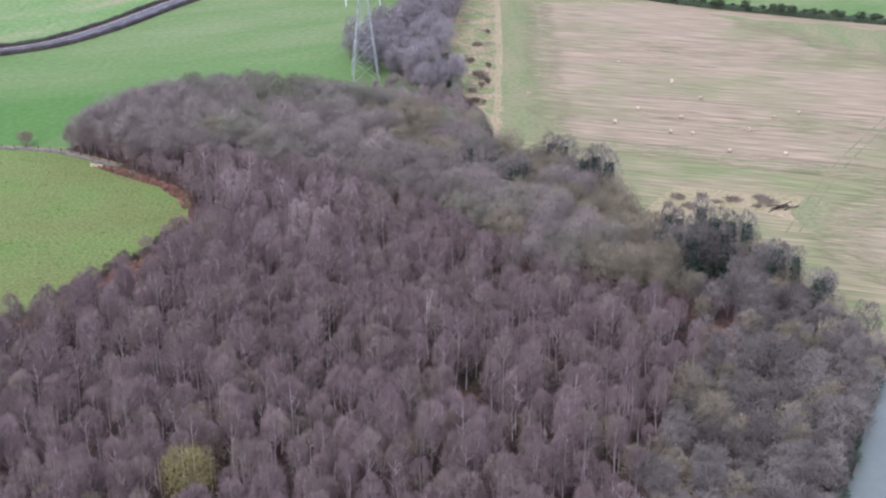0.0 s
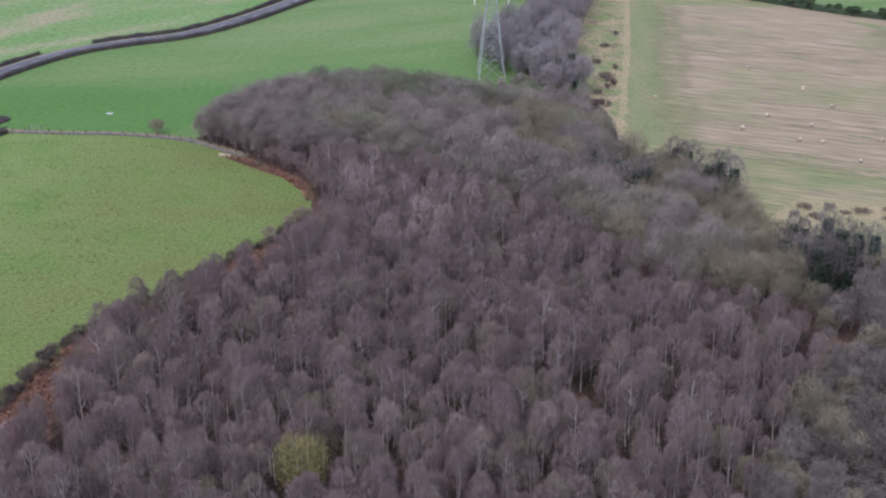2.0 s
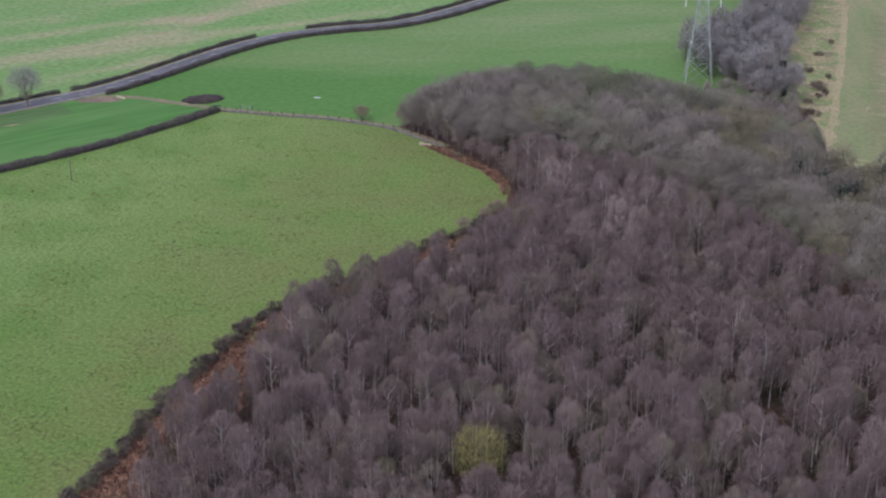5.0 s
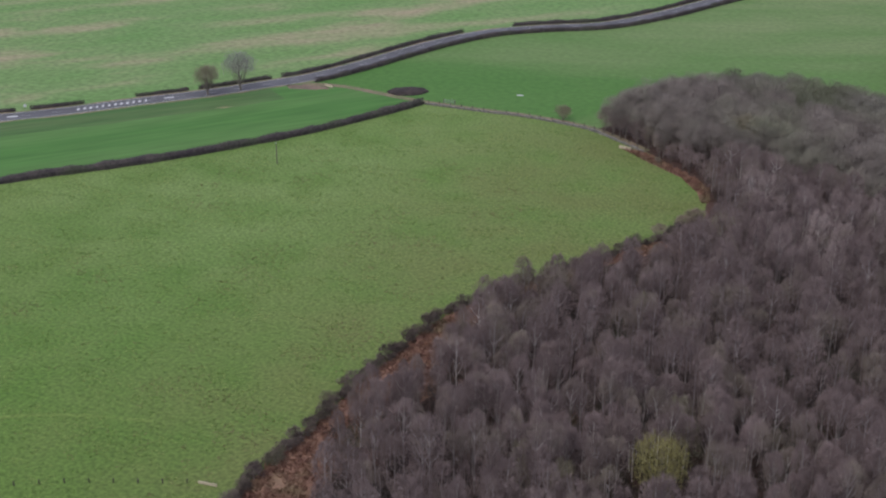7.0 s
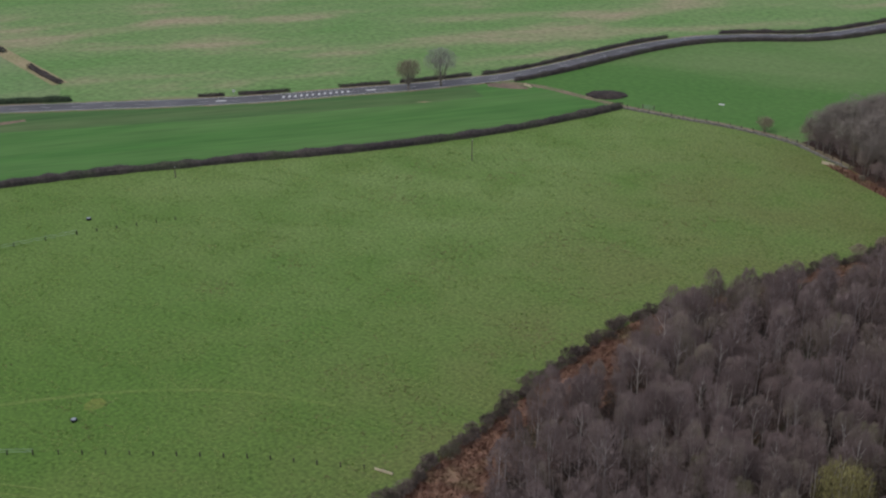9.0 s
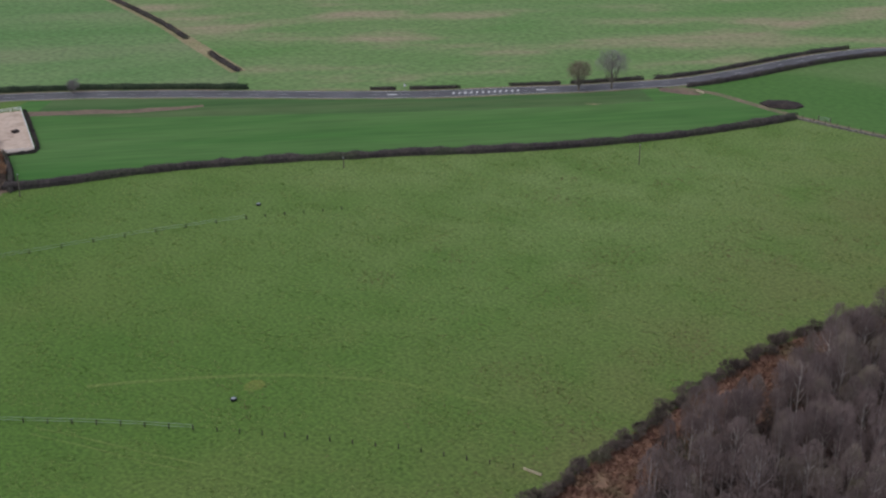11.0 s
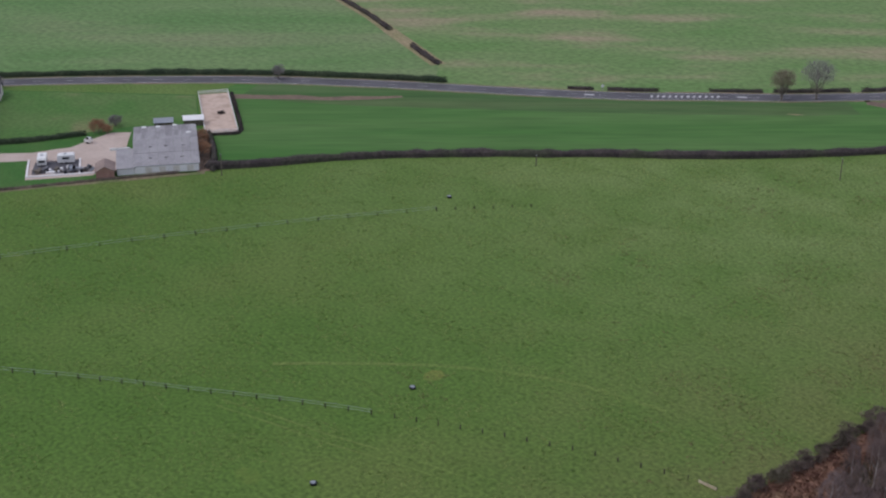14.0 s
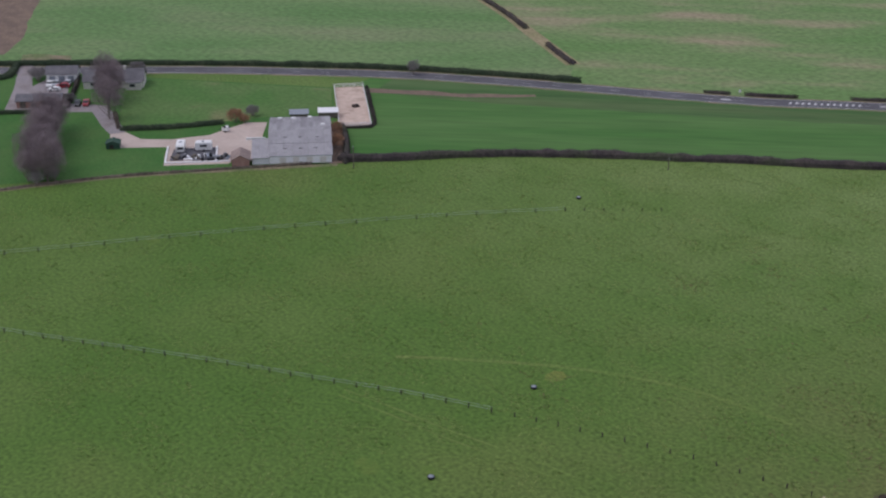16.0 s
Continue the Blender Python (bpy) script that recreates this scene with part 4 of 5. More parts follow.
# ivy-clad trees
ivies = []
for h, r in ((12, 2.0), (10.5, 2.6)):
    stem, crown = grow_birch(tr, h, r * 1.2, h * 0.3, 1000, 0.7, 0.08, trunk=0.2)
    n = 1700
    z = tr.uniform(0.02, 0.82, n) ** 1.1
    a, rad = tr.uniform(0, 6.283, n), r * (0.75 - 0.6 * z) * tr.uniform(0.5, 1.1, n)
    root = np.c_[np.cos(a) * rad, np.sin(a) * rad, z * h]
    ivy = twigs(tr, root, np.c_[np.cos(a), np.sin(a), -0.3 + 0 * a] + tr.normal(size=(n, 3)) * 0.6, 0.5, 0.45)
    top = tree_thing("ivy_clad_tree", stem, crown, M["grey_bark"], M["alder_twig"], "bare tree wrapped in dark green ivy", "ivy-clad trees")
    mesh_object("ivy", tri_mesh("ivy", ivy), M["ivy"], top)
    ivies.append(top)
for x, y in ((6.5, 302), (9.5, 300), (12, 296), (15, 292), (18.5, 292), (16.5, 289), (27, 310), (29, 308), (33.5, 298), (36, 296), (38.5, 292), (-5.5, 304)):
    copy_thing(ivies[int(x) % 2], pose(x, y, -0.05, 0, 0, 40 * x)).scale = (1.3, 1.3, 1.38)
plant(ivies, [(48, 264), (50.5, 266), (53, 262), (55.5, 267), (58, 264), (49, 258), (52, 257), (47.5, 254), (55, 258), (61, 262), (64, 260), (68, 249), (71, 246), (66, 246), (76, 240), (73, 236), (-3, 392), (1, 397), (46, 260), (51, 261), (56.5, 261), (59, 258)], tr, 0.9, 1.25)

# the yellow catkin tree and its smaller likes
stem, crown = grow(tr, 12.8, 4.9, 0.6, 4600, 0.6, 0.09, clumps=44, dome=True, trunk=0.2, up=1.0, out=0.6)
plant([tree_thing("yellow_tree", stem, crown, M["grey_bark"], M["yellow_twig"], "bushy tree bright with yellow-green catkins", "")], [(-38.8, 172)], tr, 1, 1.01)
stem, crown = grow_birch(tr, 9.5, 2.1, 1.5, 1500, 0.6, 0.07)
plant([tree_thing("mossy_tree", stem, crown, M["grey_bark"], M["olive_twig"], "slender tree with yellowish olive twigs among birches", "olive saplings")], [(-37, 183), (-36, 196), (26, 184), (29, 178), (-58, 163), (-56, 226), (-60, 168), (2, 214), (1, 186), (-51.4, 163.9), (-40.1, 187.7), (-58.4, 236.7), (-51.7, 162.1)], tr, 0.85, 1.15)

# rounded brownish trees at the field corner
plant([tree_thing("sallow_tree", *grow(tr, h, r, 0.6, 2600, 0.55, 0.085, clumps=18, dome=True, trunk=0.14, up=0.4, out=0.9), M["grey_bark"], M["sallow_twig"], "rounded bare sallow with brownish-olive twigs at the field corner", "corner sallows") for h, r in ((7.6, 4.0),)], [(-50.5, 281), (-54.5, 274)], tr, 0.85, 1.05)
plant([tree_thing("sallow_bush", *grow(tr, 4.2, 2.6, 0.3, 1400, 0.5, 0.09, clumps=14, dome=True, trunk=0.1, up=0.4, out=0.9), M["grey_bark"], M["sallow_twig"], "low round sallow bush at the field corner", "corner sallow bushes")], [(-62.5, 281), (-60.5, 284), (-66, 274)], tr, 0.75, 1.05)

# shrubs along the wood edge
bush = [grow(tr, h, r, 0.15, 520, 0.6, 0.12, clumps=11, dome=True, trunk=0.07, up=0.4, out=0.9) for h, r in ((2.6, 1.9), (3.4, 2.1), (2.0, 1.6))]
line = smooth_line([(-101, 135), (-99.6, 155), (-98.7, 170), (-98.5, 185), (-97.6, 197), (-96.8, 207), (-95.4, 217), (-92.3, 225), (-89.2, 232.5), (-83.8, 240.5), (-74.8, 255.5), (-69.6, 265.5), (-64.4, 274), (-60, 287)], 0.95)
at = line + tr.normal(size=line.shape) * 0.6
plant([tree_thing("hawthorn_shrub", a, b, M["grey_bark"], M["edge_shrub"], "low bare brown shrub on the field edge", "shrubs of the wood edge") for a, b in bush], at, tr, 0.45, 0.85)
stem, crown = grow(tr, 4.2, 2.3, 0.3, 800, 0.7, 0.13, clumps=14, dome=True, trunk=0.1, up=0.5, out=0.8)
plant([tree_thing("track_bush", stem, crown, M["grey_bark"], M["olive_twig"], "round bare bush beside the farm track", "")], [(-113, 345)], tr, 1, 1.01)
stem, crown = grow(tr, 2.0, 1.3, 0.1, 300, 0.6, 0.14, clumps=8, dome=True, trunk=0.06)
plant([tree_thing("dark_bush", stem, crown, M["grey_bark"], M["shrub"], "small dark bush beside dead bracken", "small dark bushes")], [(-79, 321), (15, 418), (14, 400), (12, 396), (16, 460), (10, 380), (12, 379)], tr, 0.7, 1.1)
plant([tree_thing("bramble_patch", *grow(tr, 1.3, 2.6, 0.1, 500, 0.6, 0.16, clumps=14, dome=True, trunk=0.05, up=0.3, out=1.0), M["grey_bark"], M["shrub"], "low dark bramble patch in dry grass", "bramble patches")],
      [(9, 392), (12, 408), (9, 425), (13, 405), (8, 381), (12, 445)], tr, 0.7, 1.2)
plant([tree_thing("cut_brush", *grow(tr, 0.7, 2.2, 0.05, 380, 0.7, 0.1, clumps=12, dome=True, trunk=0.05, up=0.2, out=1.0), M["grey_bark"], M["shrub"], "low heap of cut brown brush on tan ground", "brush heaps")],
      [(75, 297), (78, 299), (70, 301), (63, 304), (77, 302), (57, 303), (54, 299), (59, 297), (66, 300)], tr, 0.6, 1.2)
# straw and grass wisps that fray the edges of the stubble
for name, key, words in (("straw_wisps", "stubble", "loose straw rows straying over the field edge"), ("grass_wisps", "green_strip", "green grass rows straying into the stubble")):
    spread = []
    for ends, n, wide in ((((31, 345), (36, 505)), 420, 4.0), (((140, 306), (112, 317), (84, 327), (60, 337), (31, 345)), 520, 4.5), (((97, 252), (88, 272), (97, 292), (113, 309)), 260, 4.0), (((110, 470), (122, 455), (138, 430), (175, 405)), 260, 6.0), (((34, 372), (150, 340)), 130, 14.0), (((36, 450), (150, 416)), 130, 16.0)):
        run = smooth_line(ends, 1.0)
        spread.append(run[tr.integers(0, len(run), n)] + tr.normal(size=(n, 2)) * wide * 0.5)
    q = np.concatenate(spread)
    ang = radians(-17) + tr.normal(size=len(q)) * 0.06 + np.where(tr.random(len(q)) < 0.5, 0, math.pi)
    way = np.c_[np.cos(ang), np.sin(ang), np.zeros(len(q))]
    side = np.c_[-np.sin(ang), np.cos(ang), np.zeros(len(q))] * tr.uniform(0.1, 0.4, (len(q), 1))
    root = np.c_[q, np.full(len(q), 0.05) + tr.uniform(0, 0.02, len(q))]
    long = tr.uniform(2.0, 6.0, (len(q), 1))
    tagged(mesh_object(name, tri_mesh(name, np.concatenate([np.stack([root + side, root - side, root + way * long], 1), np.stack([root - side, root + side, root - way * long], 1)])), M[key]), words, "grass", kind="stuff")

# dark brush along the lake bank and along the far hedge
run = smooth_line([(80, 216.5), (76.5, 210), (71, 199), (65, 185), (60.2, 174), (52, 155)], 1.6)
plant([tree_thing("bank_bush", *grow(tr, 2.4, 1.5, 0.1, 420, 0.5, 0.14, clumps=10, dome=True, trunk=0.06, up=0.3, out=0.9), M["grey_bark"], M["ivy"], "low dark green bush on the lake bank", "bushes of the lake bank")], run + tr.normal(size=run.shape) * 0.5, tr, 0.6, 1.2)
run = smooth_line([(78, 511), (99, 497), (137, 478.5), (160, 469)], 3.5)
plant([tree_thing("hedge_bush", *grow(tr, 4.2, 1.9, 0.2, 420, 0.7, 0.2, clumps=11, dome=True, trunk=0.1, up=0.5, out=0.8), M["grey_bark"], M["hedge_green"], "dark overgrown bush standing out of the far hedge", "bushes of the far hedge")], run + tr.normal(size=run.shape) * 0.5, tr, 0.6, 1.1)
plant([tree_thing("thorn_tree", *grow(tr, 4.6, 2.3, 0.5, 900, 0.6, 0.12, clumps=14, dome=True, trunk=0.12, up=0.5, out=0.8), M["grey_bark"], M["slate_twig"], "small bare thorn tree beside the road", "")], [(-330.5, 224.5)], tr, 1, 1.01)
# brush poles on the cleared ground
heap = tagged(new("brush_pile"), "dark pile of cut poles on cleared ground", "brush pile")
heap.matrix_basis = pose(80, 296, 0, 0, 0, 20)
for k in range(8):
    a = tr.uniform(-0.5, 0.5)
    bm = bmesh.new()
    bar(bm, (tr.uniform(-4, 1), tr.uniform(-2, 2), 0.15), (tr.uniform(1, 5), tr.uniform(-2, 2) + a, tr.uniform(0.2, 0.5)), 0.13)
    part("pole", bm, M["heap"], heap)

plant([tree_thing("thicket_tree", a, b, M["grey_bark"], M["birch_twig"], "dense purplish thicket tree at the wood corner", "thicket of the wood corner") for a, b in small[:2]],
      [(-80, 326), (-76, 322.5), (-72, 319.5), (-75, 328), (-70, 325), (-67, 316), (-64, 311), (-61, 305), (-70, 317.5), (-84, 330), (-88, 333), (-92, 336), (-96, 338), (-99, 340), (-99.5, 342), (-97, 344.5), (-96, 348), (-93.5, 352), (-94, 340), (-90, 337)], tr, 0.7, 1.0)

# two roadside oaks
oak = [grow(tr, h, r, h * 0.26, 3200, 0.75, 0.085, clumps=30, dome=True, trunk=0.35, up=0.3, out=0.9) for h, r in ((12, 6.0), (9.3, 4.2))]
for (a, b), spot, mat in zip(oak, ((-211.5, 333.4), (-218, 325.3)), ("slate_twig", "olive_twig")):
    plant([tree_thing("oak_tree", a, b, M["grey_bark"], M[mat], "lone bare oak beside the road", "roadside oaks")], [spot], tr, 1, 1.01)

# paler birches at the wood's far corner
pale = [grow_birch(tr, h, r, 1.2, 2200, 0.7, 0.08) for h, r in ((13.5, 2.6), (14.5, 2.9))]
plant([tree_thing("birch_tree", a, b, M["white_bark"], M["pale_twig"], "slender birch with pale trunk and light brown twigs", "pale birches") for a, b in pale], [(-48.7, 286.2), (-44.5, 284.7), (-40.3, 287.6), (-35.4, 285.8), (-30.3, 287.0), (-25.5, 284.9), (-21.0, 287.1), (-45.3, 276.3), (-40.6, 275.0), (-36.0, 277.1), (-30.3, 274.8), (-25.6, 276.3), (-20.8, 274.6), (-41.3, 266.2), (-36.2, 265.2), (-30.8, 266.7), (-25.4, 264.6), (-37.0, 257.0), (-31.1, 256.1), (-25.8, 255.8)], tr, 0.88, 1.08)

# ---- pylon ----
pylon = tagged(new("pylon"), "grey-green steel lattice electricity pylon behind the wood", "pylon")
pylon.matrix_basis = pose(-24, 406, 0, 0, 0, 8)


def half(z):
    return 4.1 - 2.9 * z / 27 if z < 27 else 1.2 - 0.9 * (z - 27) / 19


corners = ((1, 1), (-1, 1), (-1, -1), (1, -1))
LEVELS = (0, 6.5, 12.5, 17.5, 21.8, 25.5, 30, 34.5, 38, 41.5, 46)
for cx, cy in corners:
    bm = bmesh.new()
    rings = [[bm.verts.new((cx * half(z) + ex * w, cy * half(z) + ey * w, z)) for ex, ey in corners] for z, w in ((0, 0.13), (27, 0.1), (46, 0.06))]
    for a, b in zip(rings, rings[1:]):
        for j in range(4):
            bm.faces.new((a[j - 1], a[j], b[j], b[j - 1]))
    bm.faces.new(rings[-1])
    part("leg", bm, M["steel"], pylon)
for (ax, ay), (bx, by) in zip(corners, corners[1:] + corners[:1]):
    bm = bmesh.new()
    for a, b in zip(LEVELS, LEVELS[1:]):
        h0, h1 = half(a), half(b)
        bar(bm, (ax * h0, ay * h0, a), (bx * h1, by * h1, b), 0.1)
        bar(bm, (bx * h0, by * h0, a), (ax * h1, ay * h1, b), 0.1)
        bar(bm, (ax * h1, ay * h1, b), (bx * h1, by * h1, b), 0.1)
    part("lattice_face", bm, M["steel"], pylon)
for z, w in ((25.5, 5.2), (34.5, 6.4), (41.5, 4.8)):
    for s in (1, -1):
        bm = bmesh.new()
        for cy in (1, -1):
            bar(bm, (s * half(z), cy * half(z), z), (s * w, 0, z), 0.14)
            bar(bm, (s * half(z + 2.5), cy * half(z + 2.5), z + 2.5), (s * w, 0, z), 0.14)
            bar(bm, (s * half(z), cy * half(z), z), (s * (w * 0.5), cy * half(z) * 0.5, z + 1.2), 0.1)
        arm = part("crossarm", bm, M["steel"], pylon)
        bm = bmesh.new()
        for k in range(7):
            bmesh.ops.create_cone(bm, cap_ends=True, segments=8, radius1=0.18, radius2=0.1, depth=0.2, matrix=Matrix.Translation((s * w, 0, z - 0.3 - 0.3 * k)))
        bar(bm, (s * w, 0, z), (s * w, 0, z - 2.4), 0.08)
        part("insulator", bm, M["white_gloss"], arm)

# ---- bales ----


def bale_mesh():
    bm = bmesh.new()
    bmesh.ops.create_cone(bm, cap_ends=True, segments=20, radius1=0.62, radius2=0.62, depth=1.15, matrix=Matrix.Translation((0, 0, 0.6)) @ pose(0, 0, 0, 90, 0, 0))
    bmesh.ops.bevel(bm, geom=[e for e in bm.edges if abs(e.verts[0].co.y - e.verts[1].co.y) < 0.01], offset=0.1, segments=2, affect='EDGES')
    for v in bm.verts:
        v.co *= 1 + 0.04 * noise.noise(v.co * 2)
    return bm


bale = tagged(part("round_bale", bale_mesh(), M["bale"]), "pale round straw bale on stubble", "bale", "bales of the stubble field")
SPOTS = [(70.9, 398.6), (26, 387.9), (76.8, 382.5), (48.8, 361.2), (68.7, 350.4), (41.3, 330), (57.3, 421.7), (57, 372.9), (68, 364.7), (76, 335.8), (84.9, 353.3), (94.4, 364.1), (102.6, 368), (90.3, 333.2), (63, 352), (71, 400.5)]
bale.matrix_basis = pose(*SPOTS[0], 0, 0, 0, 20)
bale.scale = (0.78, 0.78, 0.78)
for k, (x, y) in enumerate(SPOTS[1:]):
    copy_thing(bale, pose(x, y, 0, 0, 0, 37 * k)).scale = (0.8, 0.8, 0.8)

# ---- troughs, gates and fences of the pasture ----
tub = tagged(new("mineral_feeder"), "black rubber mineral tub with a grey lid on grass", "feeder", "feeders of the pasture")
bm = bmesh.new()
bmesh.ops.create_cone(bm, cap_ends=True, segments=20, radius1=0.62, radius2=0.78, depth=0.5, matrix=Matrix.Translation((0, 0, 0.25)))
part("tub", bm, M["rubber"], tub)
bm = bmesh.new()
bmesh.ops.create_cone(bm, cap_ends=True, segments=20, radius1=0.6, radius2=0.3, depth=0.2, matrix=Matrix.Translation((0, 0, 0.72)))
part("lid", bm, M["lid"], tub, "dull grey weather lid")
bm = bmesh.new()
for k in range(4):
    bar(bm, (0.6 * math.cos(k * 1.57), 0.6 * math.sin(k * 1.57), 0.48), (0.6 * math.cos(k * 1.57), 0.6 * math.sin(k * 1.57), 0.66), 0.1)
part("strut", bm, M["rubber"], tub)
tub.matrix_basis = pose(-223.5, 199.5, 0)
for ob in (tub, copy_thing(tub, pose(-159.4, 133.9, 0, 0, 0, 30)), copy_thing(tub, pose(-146.6, 102.7, 0, 0, 0, 65))):
    ob.scale = (0.8, 0.8, 0.72)
for x, y, c, s in ((-148.5, 103.6, "straw_patch", 1.1), (-155.3, 96.4, "moss_patch", 2.0), (-258.5, 105.5, "straw_patch", 1.6)):
    M.setdefault("moss", material("moss_patch", (0.112, 0.17, 0.034), (0.095, 0.165, 0.03), 0.3, 1.5, strength=0.2))
    sheet("worn_patch", [(x + s * 1.5 * math.cos(k), y + s * math.sin(k)) for k in (0, 0.9, 1.8, 2.7, 3.6, 4.5, 5.4)], M["moss"], 0.02, "yellowish worn patch in the grass", wobble=0.5, step=1.0, category="grass")


def hurdle(x0, y0, x1, y1, high=1.0):
    ln = math.dist((x0, y0), (x1, y1))
    top = tagged(new("timber_hurdle"), "new pale timber hurdle at the field corner", "hurdle", "timber hurdles")
    top.matrix_basis = pose(x0, y0, 0, 0, 0, math.degrees(math.atan2(y1 - y0, x1 - x0)))
    for x in (0.05, ln / 2, ln - 0.05):
        part("post", boxed(x - 0.06, 0.03, -0.1, x + 0.06, 0.15, high + 0.06, 0.01), M["timber"], top)
    for k in range(5):
        part("board", boxed(0, -0.02, 0.06 + k * high / 5, ln, 0.02, 0.04 + (k + 0.93) * high / 5, 0.005), M["pale_timber"], top)


hurdle(-107.2, 149.1, -103.9, 149.4, 0.55)
hurdle(-91.6, 328.3, -88.0, 327.3, 0.9)
hurdle(-190.5, 347.6, -187, 346.2, 0.7)


def fence(pts, gap, tapes, label, high=1.15, tape_w=0.042):
    line = smooth_line(pts, 1.0)
    d = np.r_[0, np.cumsum(np.linalg.norm(np.diff(line, axis=0), axis=1))]
    at = np.arange(0, d[-1], gap)
    top = tagged(new("fence"), label, "fence")
    first = None
    for s in at:
        x, y = np.interp(s, d, line[:, 0]), np.interp(s, d, line[:, 1])
        if first is None:
            first = part("post", boxed(-0.085, -0.085, -0.1, 0.085, 0.085, high * 0.85, 0.015), M["dark_timber"], top)
            post = first
        else:
            post = new("post", first.data)
            post.parent = top
        post.matrix_basis = pose(x, y, 0, rng.uniform(-3, 3), rng.uniform(-3, 3), rng.uniform(0, 90))
    for z in tapes:
        for a, b in zip(at, at[1:]):
            p0 = (np.interp(a, d, line[:, 0]), np.interp(a, d, line[:, 1]), z)
            p1 = (np.interp(b, d, line[:, 0]), np.interp(b, d, line[:, 1]), z)
            part("tape", bar(bmesh.new(), p0, p1, tape_w), M["tape"], top)
    return top


fence([(-300, -2), (-269.7, 75.3), (-264.1, 89.6), (-258.3, 105.6), (-249.1, 128.8), (-241.3, 146.4), (-231.6, 168), (-219.3, 191.8)], 7.0, (0.5, 1.05), "grazing fence of timber posts with pale tape")
fence([(-219.3, 191.8), (-216, 196.8), (-212.6, 201.6), (-204, 214)], 4.5, (), "row of bare timber fence posts in grass", 0.9)
fence([(-290, 20), (-234.5, 63.5), (-220.5, 74.8), (-201.3, 90.5), (-183.6, 103.8), (-168.8, 115), (-153.7, 125.1)], 4.2, (0.55, 1.05), "grazing fence of timber posts with pale tape")
fence([(-153.7, 125.1), (-144.3, 130.9), (-134.9, 136.3), (-125.5, 141.4), (-116.5, 145.2), (-107, 149.3)], 3.9, (), "row of bare timber fence posts in grass", 1.0)
fence([p for p in TRACK[4:]], 3.5, (), "weathered timber posts along the farm track", 1.0)
for x, y, h in ((-271.5, 166.1, 5.6), (-169.1, 281.6, 5.6), (-225.5, 230.9, 2.8)):
    pole = tagged(new("utility_pole"), "thin weathered wooden pole beside the hedge", "pole", "poles along the hedge")
    pole.matrix_basis = pose(x, y, 0)
    part("shaft", boxed(-0.1, -0.1, -0.1, 0.1, 0.1, h, 0.03), M["timber"], pole)
    part("cap", boxed(-0.14, -0.14, h, 0.14, 0.14, h + 0.12, 0.02), M["steel"], pole)

# ---- farm ----
FARM = pose(-288.2, 146.2, 0, 0, 0, 60.3)


def farm_xy(a, b):
    v = FARM @ Vector((a, b, 0))
    return (v.x, v.y)


def at_farm(ob, a, b, turn=0.0, z=0.0):
    ob.matrix_basis = FARM @ pose(a, b, z, 0, 0, turn)
    return ob


def farm_sheet(name, pts, mat, z, label, category="ground", wobble=0.3):
    return sheet(name, [farm_xy(*p) for p in pts], M[mat], z, label, wobble, 2.0, category)


farm_sheet("home_paddock", [(-62, -9), (-31, -5), (0, -2.5), (22, -1), (22, 64), (-32, 78), (-75, 92), (-90, 40)], "lawn", 0.05, "dark green lawn and paddock round the farm", "lawn")
farm_sheet("horse_paddock", [(21.5, 30), (21.5, 63), (-31, 77), (-39.5, 66), (-38.5, 45), (-36, 31), (-8, 35), (4, 38), (20, 36)], "paddock", 0.06, "green paddock behind the barn", "paddock", 0.6)
farm_sheet("yard", [(-22.3, 1), (-6, 1.2), (-5, 3), (1, 3), (3, 33), (-2.5, 33.5), (-8, 28), (-12, 23.5), (-22, 21), (-30, 22), (-35, 28), (-39, 27), (-38.5, 22), (-35, 15.5), (-22.5, 15)], "gravel", 0.07, "pale pinkish gravel farmyard", "yard", 0.5)
farm_sheet("lane", [(-35, 27.5), (-38.5, 41), (-43, 52), (-53, 54.5), (-54, 47), (-46, 46), (-42, 34), (-39, 26.5)], "drive", 0.075, "grey drive between the house and the yard", "drive", 0.4)
farm_sheet("forecourt", [(-75.6, 100), (-72, 70), (-71, 50.3), (-64, 48.7), (-54.5, 49), (-57, 79), (-63.8, 80), (-67, 72), (-69.5, 86), (-71, 100)], "drive", 0.075, "grey tarmac forecourt between the houses", "drive", 0.3)
farm_sheet("barn_side_dirt", [(19.6, -1), (23, -1), (24, 28), (20, 30)], "earth", 0.07, "bare brown earth beside the barn", "ground")
farm_sheet("trampled_strip", [(32.2, 62.6), (50, 57.5), (66, 54), (80, 52), (80, 50.5), (64, 51), (48, 54), (33, 58)], "earth", 0.06, "trampled brown strip in the grass", "ground", 1.8)
farm_sheet("stubble_plot", [(-95, 110), (-82, 108), (-80, 125), (-85, 200), (-130, 200), (-120, 110)], "earth", 0.05, "brown ploughed plot beyond the road", "field", 1.0)

